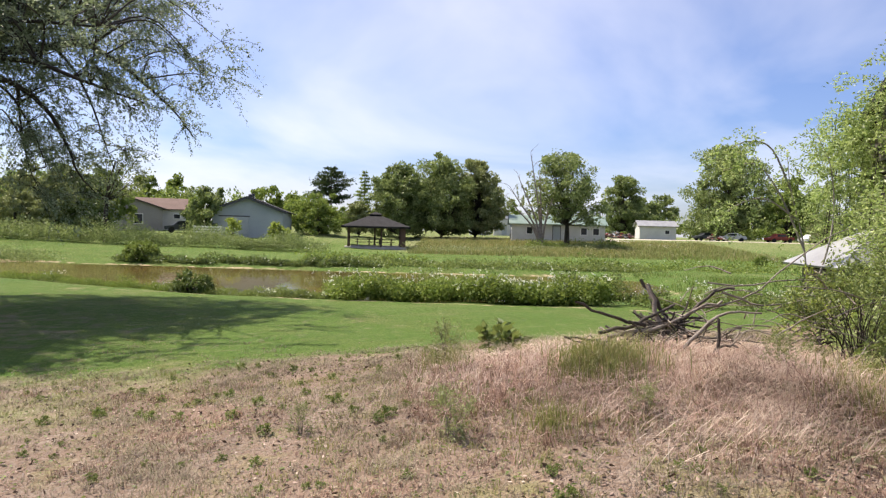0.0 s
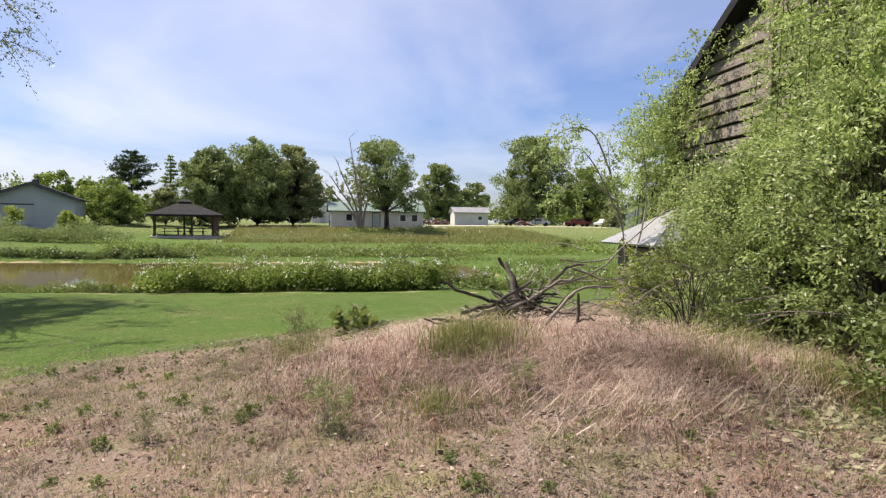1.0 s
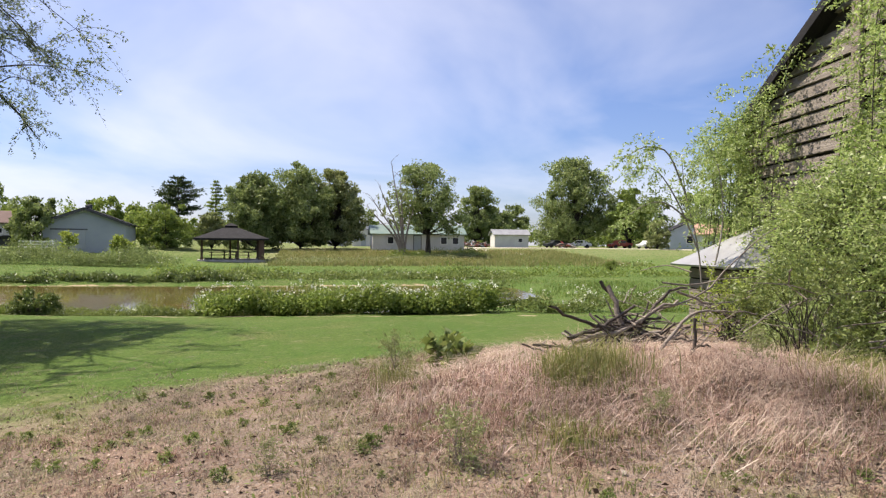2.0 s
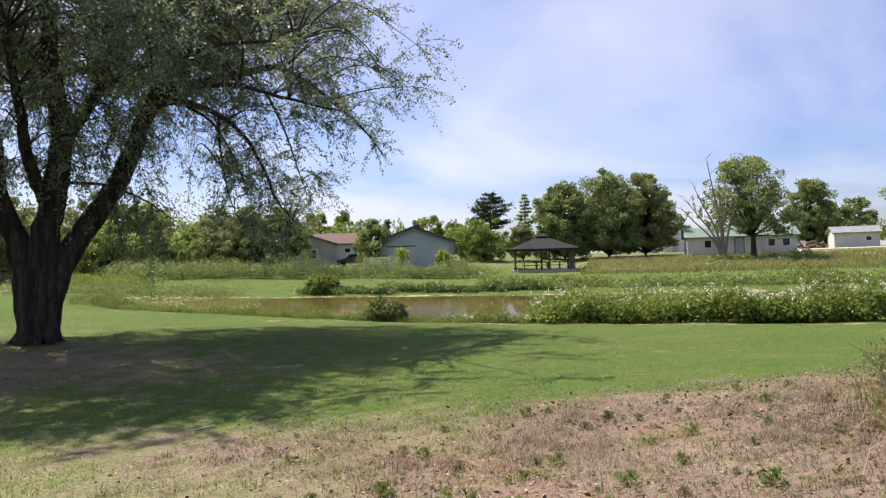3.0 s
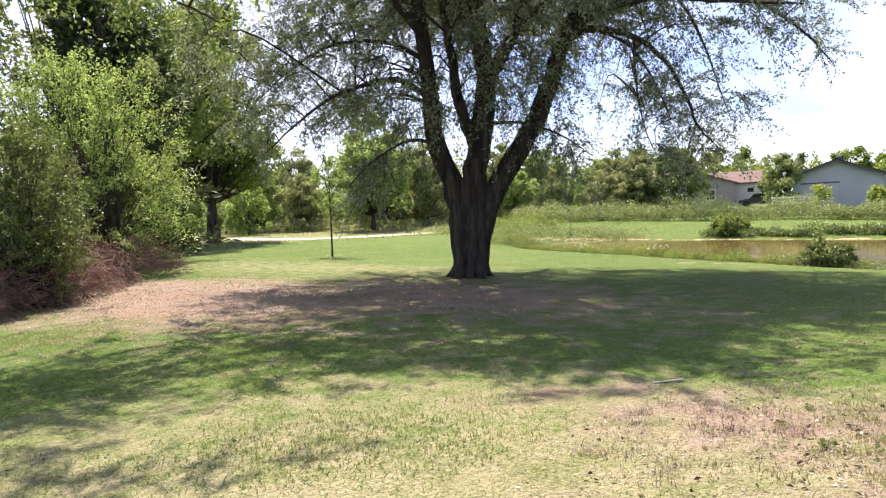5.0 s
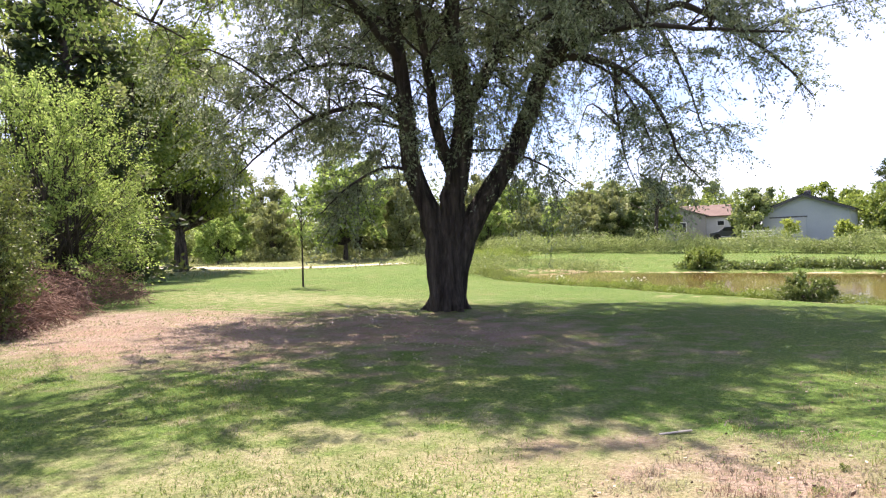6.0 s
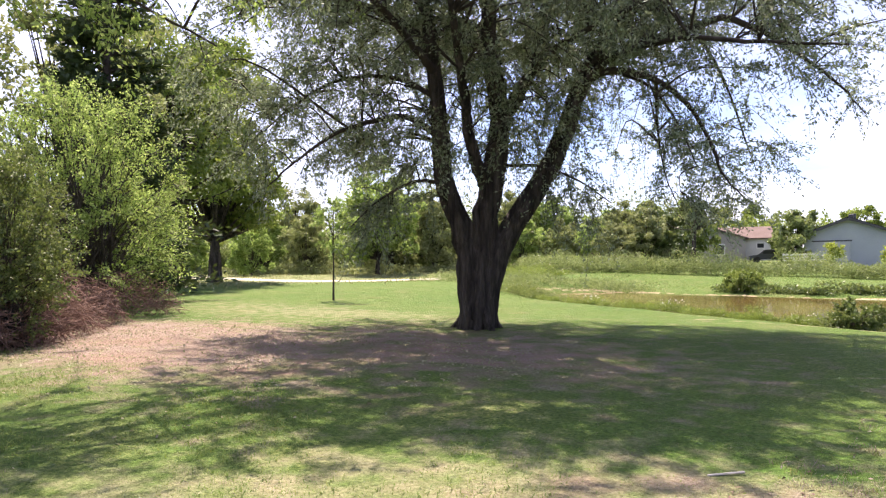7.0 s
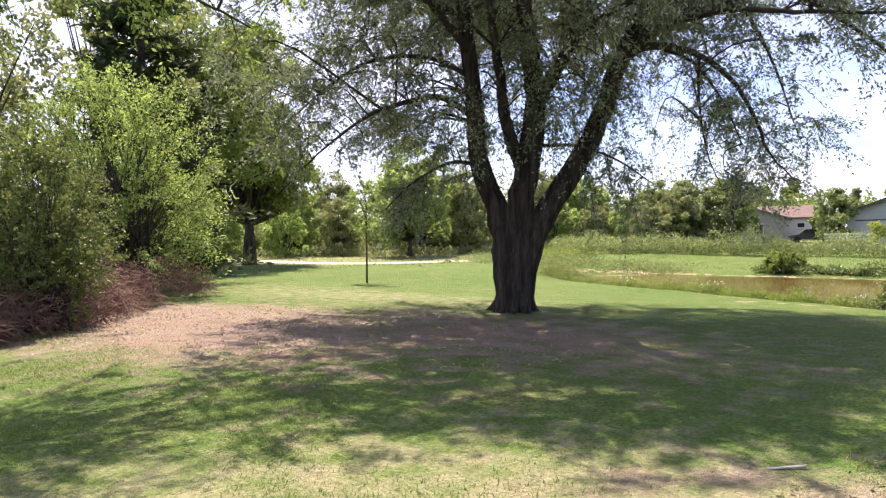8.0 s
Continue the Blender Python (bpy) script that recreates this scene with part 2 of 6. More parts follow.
MAT = {
    "ground": ground_material(),
    "water": water_material(),
    "bark": plain("furrowed dark bark", (0.028, 0.023, 0.019), (0.145, 0.124, 0.100), 7.0, 0.95, 0, 1.0, (1, 1, 0.14), 22.0, 0.10),
    "twig": plain("dark twig bark", (0.040, 0.033, 0.028), (0.075, 0.064, 0.054), 3.0, 0.9, 0, 0.3),
    "pale_bark": plain("pale grey bark", (0.34, 0.31, 0.27), (0.22, 0.20, 0.17), 3.0, 0.9, 0, 0.4),
    "dead_wood": plain("weathered dead wood", (0.30, 0.26, 0.22), (0.15, 0.12, 0.10), 6.0, 0.9, 0, 0.6, None, 60.0),
    "char_wood": plain("dark rotten wood", (0.05, 0.042, 0.036), (0.11, 0.09, 0.075), 6.0, 0.9, 0, 0.6, None, 60.0),
    "brown_twig": plain("dead brown twigs", (0.27, 0.165, 0.13), (0.14, 0.088, 0.072), 4.0, 0.9, 0, 0.2),
    "board": plain("weathered barn board", (0.25, 0.22, 0.19), (0.15, 0.13, 0.11), 1.2, 0.9, 0, 0.5, (0.5, 0.5, 14), 8.0),
    # lean-to's dark boards, and shade painted behind the barn siding and at its loft
    "board_and_shade": plain("dark boards and barn shade", (0.03, 0.026, 0.022), (0.05, 0.042, 0.035), 2.0, 0.95),
    "dark_roof": plain("dark asphalt roofing", (0.011, 0.011, 0.012), (0.022, 0.021, 0.023), 1.5, 0.9, 0, 0.3),
    "tin": plain("dull grey galvanised sheet", (0.34, 0.35, 0.36), (0.24, 0.24, 0.25), 1.6, 0.5, 0.3, 0.1),
    "green_roof": plain("green metal roofing", (0.17, 0.24, 0.20), (0.21, 0.27, 0.23), 1.0, 0.5, 0.2, 0.1),
    "red_roof": plain("faded red-brown shingles", (0.13, 0.088, 0.075), (0.17, 0.118, 0.10), 1.0, 0.9, 0, 0.2),
    "orange_roof": plain("faded orange shingles", (0.40, 0.25, 0.18), (0.34, 0.20, 0.15), 1.0, 0.9, 0, 0.2),
    "white_wall": plain("white painted siding", (0.63, 0.62, 0.59), (0.54, 0.53, 0.50), 0.8, 0.7, 0, 0.1),
    # house siding with the shade of the trees put into its grey
    "shaded_wall": plain("siding darkened for tree shade", (0.36, 0.335, 0.31), (0.30, 0.28, 0.26), 0.8, 0.7, 0, 0.1),
    "brown_roof": plain("dull brown shingles", (0.105, 0.085, 0.075), (0.14, 0.112, 0.10), 1.0, 0.9, 0, 0.2),
    "grey_wall": plain("grey metal siding", (0.37, 0.41, 0.43), (0.32, 0.36, 0.38), 0.6, 0.6, 0, 0.1),
    "blue_wall": plain("pale blue-grey siding", (0.42, 0.47, 0.52), (0.36, 0.41, 0.46), 0.6, 0.7, 0, 0.1),
    "grey_door": plain("pale grey sectional door", (0.41, 0.44, 0.45), (0.36, 0.39, 0.40), 0.8, 0.6, 0, 0.1),
    "trim": plain("dark trim paint", (0.06, 0.06, 0.065), (0.09, 0.09, 0.09), 2.0, 0.6, 0, 0.1),
    "white_trim": plain("white trim paint", (0.78, 0.77, 0.74), (0.70, 0.69, 0.66), 2.0, 0.6, 0, 0.1),
    "glass": plain("dark window glass", (0.02, 0.024, 0.028), (0.03, 0.034, 0.04), 1.0, 0.08, 0, 0),
    "concrete": plain("weathered concrete", (0.42, 0.40, 0.36), (0.34, 0.32, 0.29), 1.2, 0.9, 0, 0.2),
    "gravel": plain("pale limestone gravel", (0.56, 0.51, 0.42), (0.44, 0.39, 0.31), 0.8, 0.95, 0, 0.6, None, 30.0, 0.03),
    "post": plain("dark stained timber", (0.075, 0.05, 0.035), (0.11, 0.075, 0.05), 2.0, 0.8, 0, 0.3),
    "brick": plain("brown brick", (0.12, 0.075, 0.06), (0.09, 0.058, 0.046), 3.0, 0.9, 0, 0.4),
    "rubber": plain("black rubber", (0.015, 0.015, 0.015), (0.03, 0.03, 0.03), 3.0, 0.8, 0, 0.1),
    "red_paint": plain("faded red car paint", (0.26, 0.05, 0.04), (0.20, 0.04, 0.03), 1.0, 0.4, 0, 0),
    "dark_paint": plain("dark car paint", (0.04, 0.045, 0.055), (0.06, 0.065, 0.075), 1.0, 0.35, 0, 0),
    "white_paint": plain("white car paint", (0.70, 0.70, 0.70), (0.62, 0.62, 0.62), 1.0, 0.35, 0, 0),
    "leaf_willow": leafy("small grey-green leaves", [(0.115, 0.160, 0.085), (0.180, 0.228, 0.128), (0.31, 0.36, 0.235)], 0.42, 0.05, 0.08),
    "leaf_bright": leafy("fresh yellow-green leaves", [(0.20, 0.27, 0.045), (0.29, 0.36, 0.065), (0.38, 0.44, 0.11)], 0.58),
    "leaf_mid": leafy("mid green leaves", [(0.110, 0.173, 0.036), (0.173, 0.242, 0.053), (0.244, 0.302, 0.074)], 0.4),
    "leaf_far": leafy("broad tree foliage", [(0.120, 0.168, 0.058), (0.200, 0.258, 0.088), (0.31, 0.36, 0.145)], 0.38, 0.025, 0.1),
    "leaf_pale": leafy("pale silver-green foliage", [(0.163, 0.200, 0.082), (0.229, 0.264, 0.109), (0.311, 0.328, 0.151)], 0.35),
    "leaf_bush": leafy("light green bush leaves", [(0.14, 0.23, 0.055), (0.26, 0.37, 0.095), (0.40, 0.49, 0.175)], 0.5, 0.015, 0.12),
    "leaf_vine": leafy("pale green vine leaves", [(0.19, 0.28, 0.075), (0.33, 0.43, 0.145), (0.47, 0.54, 0.25)], 0.55, 0.03, 0.2),
    "leaf_dark": leafy("dark conifer needles", [(0.023, 0.043, 0.019), (0.036, 0.062, 0.026), (0.055, 0.082, 0.036)], 0.15),
    "leaf_shrub": leafy("dark glossy shrub leaves", [(0.061, 0.102, 0.025), (0.095, 0.144, 0.039), (0.162, 0.198, 0.069)], 0.35, 0.04),
    "leaf_weed": leafy("weed leaves", [(0.105, 0.150, 0.044), (0.155, 0.205, 0.060), (0.225, 0.265, 0.088)], 0.4),
    "clod": leafy("dark soil clods", [(0.07, 0.045, 0.032), (0.12, 0.08, 0.055)], 0.0),
    "flower": leafy("white flower heads", [(0.62, 0.66, 0.50), (0.76, 0.77, 0.66)], 0.3),
    "blade_lawn": leafy("lawn blades", [(0.085, 0.165, 0.030), (0.135, 0.215, 0.045), (0.23, 0.26, 0.085)], 0.4),
    "blade_straw": leafy("bleached grass blades", [(0.24, 0.23, 0.125), (0.345, 0.32, 0.20), (0.18, 0.20, 0.085)], 0.3),
    "blade_dry": leafy("dry pink-brown grass", [(0.27, 0.175, 0.14), (0.43, 0.305, 0.25), (0.58, 0.485, 0.41)], 0.3),
    "blade_rust": leafy("rust-brown dead grass", [(0.12, 0.072, 0.052), (0.26, 0.165, 0.125), (0.40, 0.275, 0.215)], 0.2, 0.02, 0.0),
    "blade_pale": leafy("pale bleached straw", [(0.36, 0.26, 0.20), (0.50, 0.40, 0.31), (0.64, 0.55, 0.45)], 0.25, 0.03, 0.0),
    "blade_turf": leafy("short brown turf blades", [(0.19, 0.145, 0.112), (0.35, 0.285, 0.222), (0.23, 0.235, 0.125)], 0.25, 0.02, 0.0),
    "blade_field": leafy("long field grass", [(0.14, 0.18, 0.05), (0.22, 0.23, 0.08), (0.32, 0.27, 0.13)], 0.35),
}
# the translucent tint of dry blades stays dry
for key in ("blade_dry", "blade_straw", "flower", "clod"):
    for node in MAT[key].node_tree.nodes:
        if node.type == "MIX" and tuple(round(v, 2) for v in node.inputs["B"].default_value[:3]) == (0.30, 0.34, 0.04):
            node.inputs["Factor"].default_value = 0.0

# ---------------------------------------------------------------- mesh tools
rng = np.random.default_rng(7)


def mesh_from(name, verts, faces_flat, sizes, smooth=False):
    me = bpy.data.meshes.new(name)
    verts = np.ascontiguousarray(verts, dtype=np.float32)
    faces_flat = np.ascontiguousarray(faces_flat, dtype=np.int32)
    sizes = np.asarray(sizes, dtype=np.int32)
    me.vertices.add(len(verts)); me.vertices.foreach_set("co", verts.ravel())
    me.loops.add(len(faces_flat)); me.loops.foreach_set("vertex_index", faces_flat)
    me.polygons.add(len(sizes))
    me.polygons.foreach_set("loop_start", np.concatenate([[0], np.cumsum(sizes)[:-1]]).astype(np.int32))
    me.update(calc_edges=True)
    me.polygons.foreach_set("use_smooth", np.full(len(sizes), smooth))
    me.validate()
    return me


def put(name, me, mat, parent=None, label=""):
    ob = new(name, me)
    if not me.materials:
        me.materials.append(MAT[mat])
    ob.parent = parent
    return tagged(ob, label)


def part(name, bm, mat, parent=None, label=""):
    me = bpy.data.meshes.new(name)
    bm.normal_update()
    bm.to_mesh(me)
    bm.free()
    return put(name, me, mat, parent, label)


def thing(name, place, label, category, group="", kind="", turn=0.0):
    ob = new(name)
    ob.empty_display_size = 0.2
    ob.matrix_basis = pose(*place, 0, 0, turn)
    return tagged(ob, label, category, group, kind)


def quads(c):
    """A mesh of loose four-cornered leaves, c: n x 4 x 3."""
    n = len(c)
    return mesh_from("leaves", c.reshape(-1, 3), np.arange(4 * n), np.full(n, 4))


def unit(v):
    return v / np.maximum(np.linalg.norm(v, axis=-1, keepdims=True), 1e-9)


def leaf_quads(at, along, length, width, fold=0.0):
    """Pointed leaves from the points at, growing along, rolled at random."""
    n = len(at)
    along = unit(along)
    side = unit(np.cross(along, rng.normal(size=(n, 3))))
    length = (length * rng.uniform(0.65, 1.25, n))[:, None]
    width = (width * rng.uniform(0.7, 1.2, n))[:, None]
    mid = at + along * length * 0.45
    return np.stack([at, mid + side * width * 0.5, at + along * length, mid - side * width * 0.5], axis=1)


class Tubes:
    """Tapered limbs joined into one mesh."""
    def __init__(self):
        self.v, self.f, self.count = [], [], 0

    def add(self, pts, radii, sides=6, ridge=0.0):
        pts, radii = np.asarray(pts, float), np.asarray(radii, float)
        n = len(pts)
        d = unit(np.gradient(pts, axis=0))
        a = np.empty_like(d)                 # the ring's first spoke, carried along without twisting
        a[0] = unit(np.cross(d[0], (1.0, 0, 0) if abs(d[0, 2]) > 0.9 else (0, 0, 1.0)))
        for i in range(1, n):
            a[i] = unit(a[i - 1] - d[i] * (a[i - 1] @ d[i]))
        b = np.cross(d, a)
        ang = np.linspace(0, 2 * np.pi, sides, endpoint=False)
        ring = pts[:, None] + radii[:, None, None] * (np.cos(ang)[None, :, None] * a[:, None] + np.sin(ang)[None, :, None] * b[:, None])
        if ridge:
            wob = 1 + ridge * (np.sin(ang * 5 + 0.7) * 0.6 + np.sin(ang * 11 + 2.1) * 0.4)[None, :, None] + ridge * 0.5 * rng.normal(size=(n, sides, 1))
            ring = pts[:, None] + (ring - pts[:, None]) * wob
        i, j = np.meshgrid(np.arange(n - 1), np.arange(sides), indexing="ij")
        k = (j + 1) % sides
        q = np.stack([i * sides + j, i * sides + k, (i + 1) * sides + k, (i + 1) * sides + j], axis=-1).reshape(-1, 4)
        self.v.append(ring.reshape(-1, 3)); self.f.append(q + self.count); self.count += n * sides

    def mesh(self):
        f = np.concatenate(self.f)
        return mesh_from("limbs", np.concatenate(self.v), f.ravel(), np.full(len(f), 4), True)


def smooth_line(pts, n):
    """A smooth line through the given points."""
    pts = np.asarray(pts, float)
    p = np.vstack([2 * pts[0] - pts[1], pts, 2 * pts[-1] - pts[-2]])
    out, seg = [], len(pts) - 1
    for s in np.linspace(0, seg, n):
        i = min(int(s), seg - 1); t = s - i
        a, b, c, d = p[i:i + 4]
        out.append(0.5 * (2 * b + (c - a) * t + (2 * a - 5 * b + 4 * c - d) * t * t + (3 * b - a - 3 * c + d) * t ** 3))
    return np.array(out)


def box(bm, x0, y0, z0, x1, y1, z1, bevel=0.0):
    g = bmesh.ops.create_cube(bm, size=1.0)["verts"]
    for v in g:
        v.co = Vector(((x0 + x1) / 2 + v.co.x * (x1 - x0), (y0 + y1) / 2 + v.co.y * (y1 - y0), (z0 + z1) / 2 + v.co.z * (z1 - z0)))
    if bevel:
        es = list({e for v in g for e in v.link_edges})
        bmesh.ops.bevel(bm, geom=es, offset=bevel, segments=1, affect="EDGES")
    return bm


def slab(bm, pts, thick):
    """A flat sheet through the given corners, with thickness upwards along its normal."""
    vs = [bm.verts.new(p) for p in pts]
    nrm = (Vector(pts[1]) - Vector(pts[0])).cross(Vector(pts[2]) - Vector(pts[0])).normalized()
    if nrm.z < 0:
        nrm = -nrm
    top = [bm.verts.new(Vector(p) + nrm * thick) for p in pts]
    n = len(pts)
    bm.faces.new(vs[::-1]); bm.faces.new(top)
    for i in range(n):
        bm.faces.new((vs[i], vs[(i + 1) % n], top[(i + 1) % n], top[i]))
    bmesh.ops.recalc_face_normals(bm, faces=bm.faces[:])
    return bm


# ---------------------------------------------------------------- the lie of the land
def ss(a, b, x):
    t = np.clip((x - a) / (b - a), 0, 1)
    return t * t * (3 - 2 * t)


POND = np.array([(-29, 35), (-21, 28.2), (-14.6, 25.2), (-9.4, 22.6), (-5, 20.7), (0, 20.8), (5, 22.5), (9.5, 27.5), (10, 33),
                 (6.8, 35.4), (1.5, 35.0), (-5.6, 35.0), (-12, 35.4), (-18.5, 36.0), (-24, 36.6)], float)


def pond_distance(x, y):
    """Metres to the pond's edge, negative on the water."""
    x, y = np.asarray(x, float), np.asarray(y, float)
    best, inside = np.full(x.shape, 1e9), np.zeros(x.shape, bool)
    for a, b in zip(POND, np.roll(POND, -1, 0)):
        e = b - a
        t = np.clip(((x - a[0]) * e[0] + (y - a[1]) * e[1]) / (e @ e), 0, 1)
        best = np.minimum(best, np.hypot(x - a[0] - t * e[0], y - a[1] - t * e[1]))
        cross = (a[1] > y) != (b[1] > y)
        xs = a[0] + (y - a[1]) / np.where(abs(e[1]) < 1e-9, 1e-9, e[1]) * e[0]
        inside ^= cross & (x < xs)
    return np.where(inside, -best, best)


def wave(x, y, s):
    return (np.sin(x * s + 1.3 * np.sin(y * s * 0.7 + 0.4)) + np.sin(y * s * 1.17 + 1.7 * np.sin(x * s * 0.6 + 2.0))) * 0.5


def mound(x, y):
    return ss(-4.5, 1.5, x) * (1 - ss(4.5, 11.0, y - 0.55 * np.maximum(x, 0)))


def height(x, y):
    x, y = np.asarray(x, float), np.asarray(y, float)
    z = 0.33 * mound(x, y) + (0.43 + 0.05 * wave(x, y, 2.6)) * np.exp(-((x - 2.9) ** 2 + (y - 3.3) ** 2) / 5.2)
    z = z - 0.38 * ss(11, 21, y) * ss(-34, -22, x)
    z = z + 1.7 * ss(62, 112, y + 0.1 * x) + 0.5 * ss(38, 70, -x) + 0.35 * ss(58, 74, y) * ss(6, 16, -x) + 0.40 * ss(41, 50, y) * ss(13, 22, -x)
    d = pond_distance(x, y)
    z = z - 0.42 * (1 - ss(-0.6, 3.0, d)) - 0.35 * (1 - ss(-3.0, 0.0, d))
    near = 1 - ss(18, 40, np.hypot(x, y))
    rough = ss(-4.5, -1.5, x) * (1 - ss(4.5, 8.0, y - 0.55 * np.maximum(x, 0)))
    hummock = np.exp(-((x - 2.7) ** 2 + (y - 3.0) ** 2) / 5.0)
    z = z + rough * (0.012 + 0.022 * hummock) * (wave(x, y, 5.3) + 0.7 * wave(x + 2.3, y - 1.1, 9.1)) + 0.03 * hummock * wave(x - 1, y + 2, 3.7)
    z = z + 0.022 * wave(x, y, 1.9) * near + 0.05 * wave(x, y, 0.35) * near
    return z


def hz(x, y):
    return float(height(np.array([x]), np.array([y]))[0])


def dryness(x, y):
    """Where the turf has given way to dry brown grass and bare soil."""
    m = ss(-4.8, -1.4, x + 0.25 * (2.0 - y)) * (1 - ss(5.0, 7.2, y - 0.55 * np.maximum(x, 0) + 0.25 * wave(x, y, 1.1)))
    m = np.maximum(m, np.exp(-(((x + 15.2) / 5.6) ** 2 + ((y - 5.9) / 2.9) ** 2) * 1.0) * 1.25)      # bare patch beside the tree
    m = np.maximum(m, np.exp(-(((x + 10.8) / 4.8) ** 2 + ((y - 8.6) / 2.6) ** 2)) * 0.80)             # worn turf under the tree
    m = np.maximum(m, np.exp(-(((x + 3.6) / 1.9) ** 2 + ((y - 4.6) / 0.9) ** 2)) * 0.72)             # scar in the lawn
    m = np.maximum(m, 0.8 * np.exp(-(((x + 19.5) / 4.0) ** 2 + ((y - 4.8) / 1.8) ** 2)))
    return np.clip(m, 0, 1)


def strawness(x, y):
    m = 0.70 * (1 - ss(2.2, 5.7, np.hypot(x + 3.6, y - 1.6)))
    m = np.maximum(m, 0.5 * np.exp(-(((x + 20.0) / 9.0) ** 2 + ((y - 12.5) / 3.2) ** 2)))
    m = np.maximum(m, 0.75 * ss(60, 72, y) * (1 - ss(92, 112, y)) * ss(-12, 0, x) * (1 - ss(14, 26, x)))
    m = np.maximum(m, 0.35 * ss(60, 90, y))
    m = np.maximum(m, 0.45 * ss(40, 50, -x) * (1 - ss(60, 90, -x)))
    return np.clip(m, 0, 1)


def spaced(stops):
    out = []
    for (a, step), (b, _) in zip(stops, stops[1:]):
        out.append(np.arange(a, b, step))
    return np.concatenate(out + [[stops[-1][0]]])


gx = spaced([(-1500, 300), (-300, 60), (-120, 8), (-64, 2.0), (-26, 0.4), (-5, 0.15), (7, 0.4), (12, 2.0), (80, 8), (160, 60), (400, 300), (1600, 1)])
gy = spaced([(-400, 100), (-100, 20), (-20, 2), (-6, 0.3), (-2, 0.15), (8.5, 0.3), (24, 0.6), (40, 2.0), (140, 10), (240, 60), (600, 300), (2100, 1)])
GX, GY = np.meshgrid(gx, gy, indexing="ij")
gv = np.stack([GX, GY, height(GX, GY)], -1).reshape(-1, 3)
ia, ja = np.meshgrid(np.arange(len(gx) - 1), np.arange(len(gy) - 1), indexing="ij")
base_i = ia * len(gy) + ja
gf = np.stack([base_i, base_i + len(gy), base_i + len(gy) + 1, base_i + 1], -1).reshape(-1, 4)
gme = mesh_from("ground", gv, gf.ravel(), np.full(len(gf), 4), True)
cover = gme.attributes.new("cover", "FLOAT_COLOR", "POINT")
pd = pond_distance(gv[:, 0], gv[:, 1])
front = np.where(gv[:, 0] > -2.5, 17.35 - 0.16 * (gv[:, 0] + 2.5), 17.35 + 0.24 * (-2.5 - gv[:, 0])) + 0.12 * wave(gv[:, 0], gv[:, 1], 1.6)
eroded = 0.62 * np.exp(-((gv[:, 1] - front) / 0.22) ** 2) * (gv[:, 0] > -12) * (gv[:, 0] < 6)
shore = np.where(gv[:, 1] > 30, 0.8 * (1 - ss(0.12, 0.55, np.abs(pd - 1.0))) * (gv[:, 0] < 6.5), 0.45 * (1 - ss(0.1, 0.6, np.abs(pd - 0.9))))
shore = np.maximum(shore, eroded)
cv = np.stack([dryness(gv[:, 0], gv[:, 1]), strawness(gv[:, 0], gv[:, 1]), np.clip(shore, 0, 1), np.ones(len(gv))], -1)
cover.data.foreach_set("color", cv.astype(np.float32).ravel())
ground = tagged(put("ground", gme, "ground"), "mown green lawn with dry brown grass and bare soil", "ground", "", "structure")

WATER_Z = -0.56
bm = bmesh.new()
bm.faces.new([bm.verts.new((px + (px + 9) * 0.03, py + (py - 28) * 0.06, WATER_Z)) for px, py in POND])
bmesh.ops.triangulate(bm, faces=bm.faces[:])
tagged(part("water", bm, "water"), "murky brown pond water reflecting the sky", "pond", "", "structure")


def ribbon(name, pts, width, mat, label, category):
    line = smooth_line(np.array([(x, y, 0) for x, y in pts]), 60)
    d = unit(np.gradient(line, axis=0)); s = np.stack([-d[:, 1], d[:, 0], d[:, 2] * 0], -1)
    rows = []
    for off in (-0.5, -0.17, 0.17, 0.5):
        q = line + s * width * off * (1 + 0.12 * np.sin(np.arange(60) * 0.9 + off * 9))[:, None]
        q[:, 2] = height(q[:, 0], q[:, 1]) + (0.05 if abs(off) < 0.4 else 0.015)
        rows.append(q)
    v = np.stack(rows, 1).reshape(-1, 3)
    i, j = np.meshgrid(np.arange(59), np.arange(3), indexing="ij")
    b = i * 4 + j
    f = np.stack([b, b + 4, b + 5, b + 1], -1).reshape(-1, 4)
    return tagged(put(name, mesh_from(name, v, f.ravel(), np.full(len(f), 4), True), mat), label, category, "", "structure")


ribbon("gravel_path", [(-75, 21), (-58, 27), (-47, 30.5), (-43.8, 40.5), (-46, 52)], 3.0, "gravel", "pale gravel footpath crossing the grass", "path")
ribbon("road", [(14, 99), (24, 103), (44, 105), (60, 98), (95, 78)], 4.5, "gravel", "pale gravel road past the houses", "road")
ribbon("driveway", [(16, 108), (24, 96), (28, 84)], 2.6, "gravel", "short pale gravel drive", "driveway")

# ---------------------------------------------------------------- trees and shrubs


def limb_points(tubes_spec):
    return np.concatenate([smooth_line(p, 14) for p in tubes_spec])


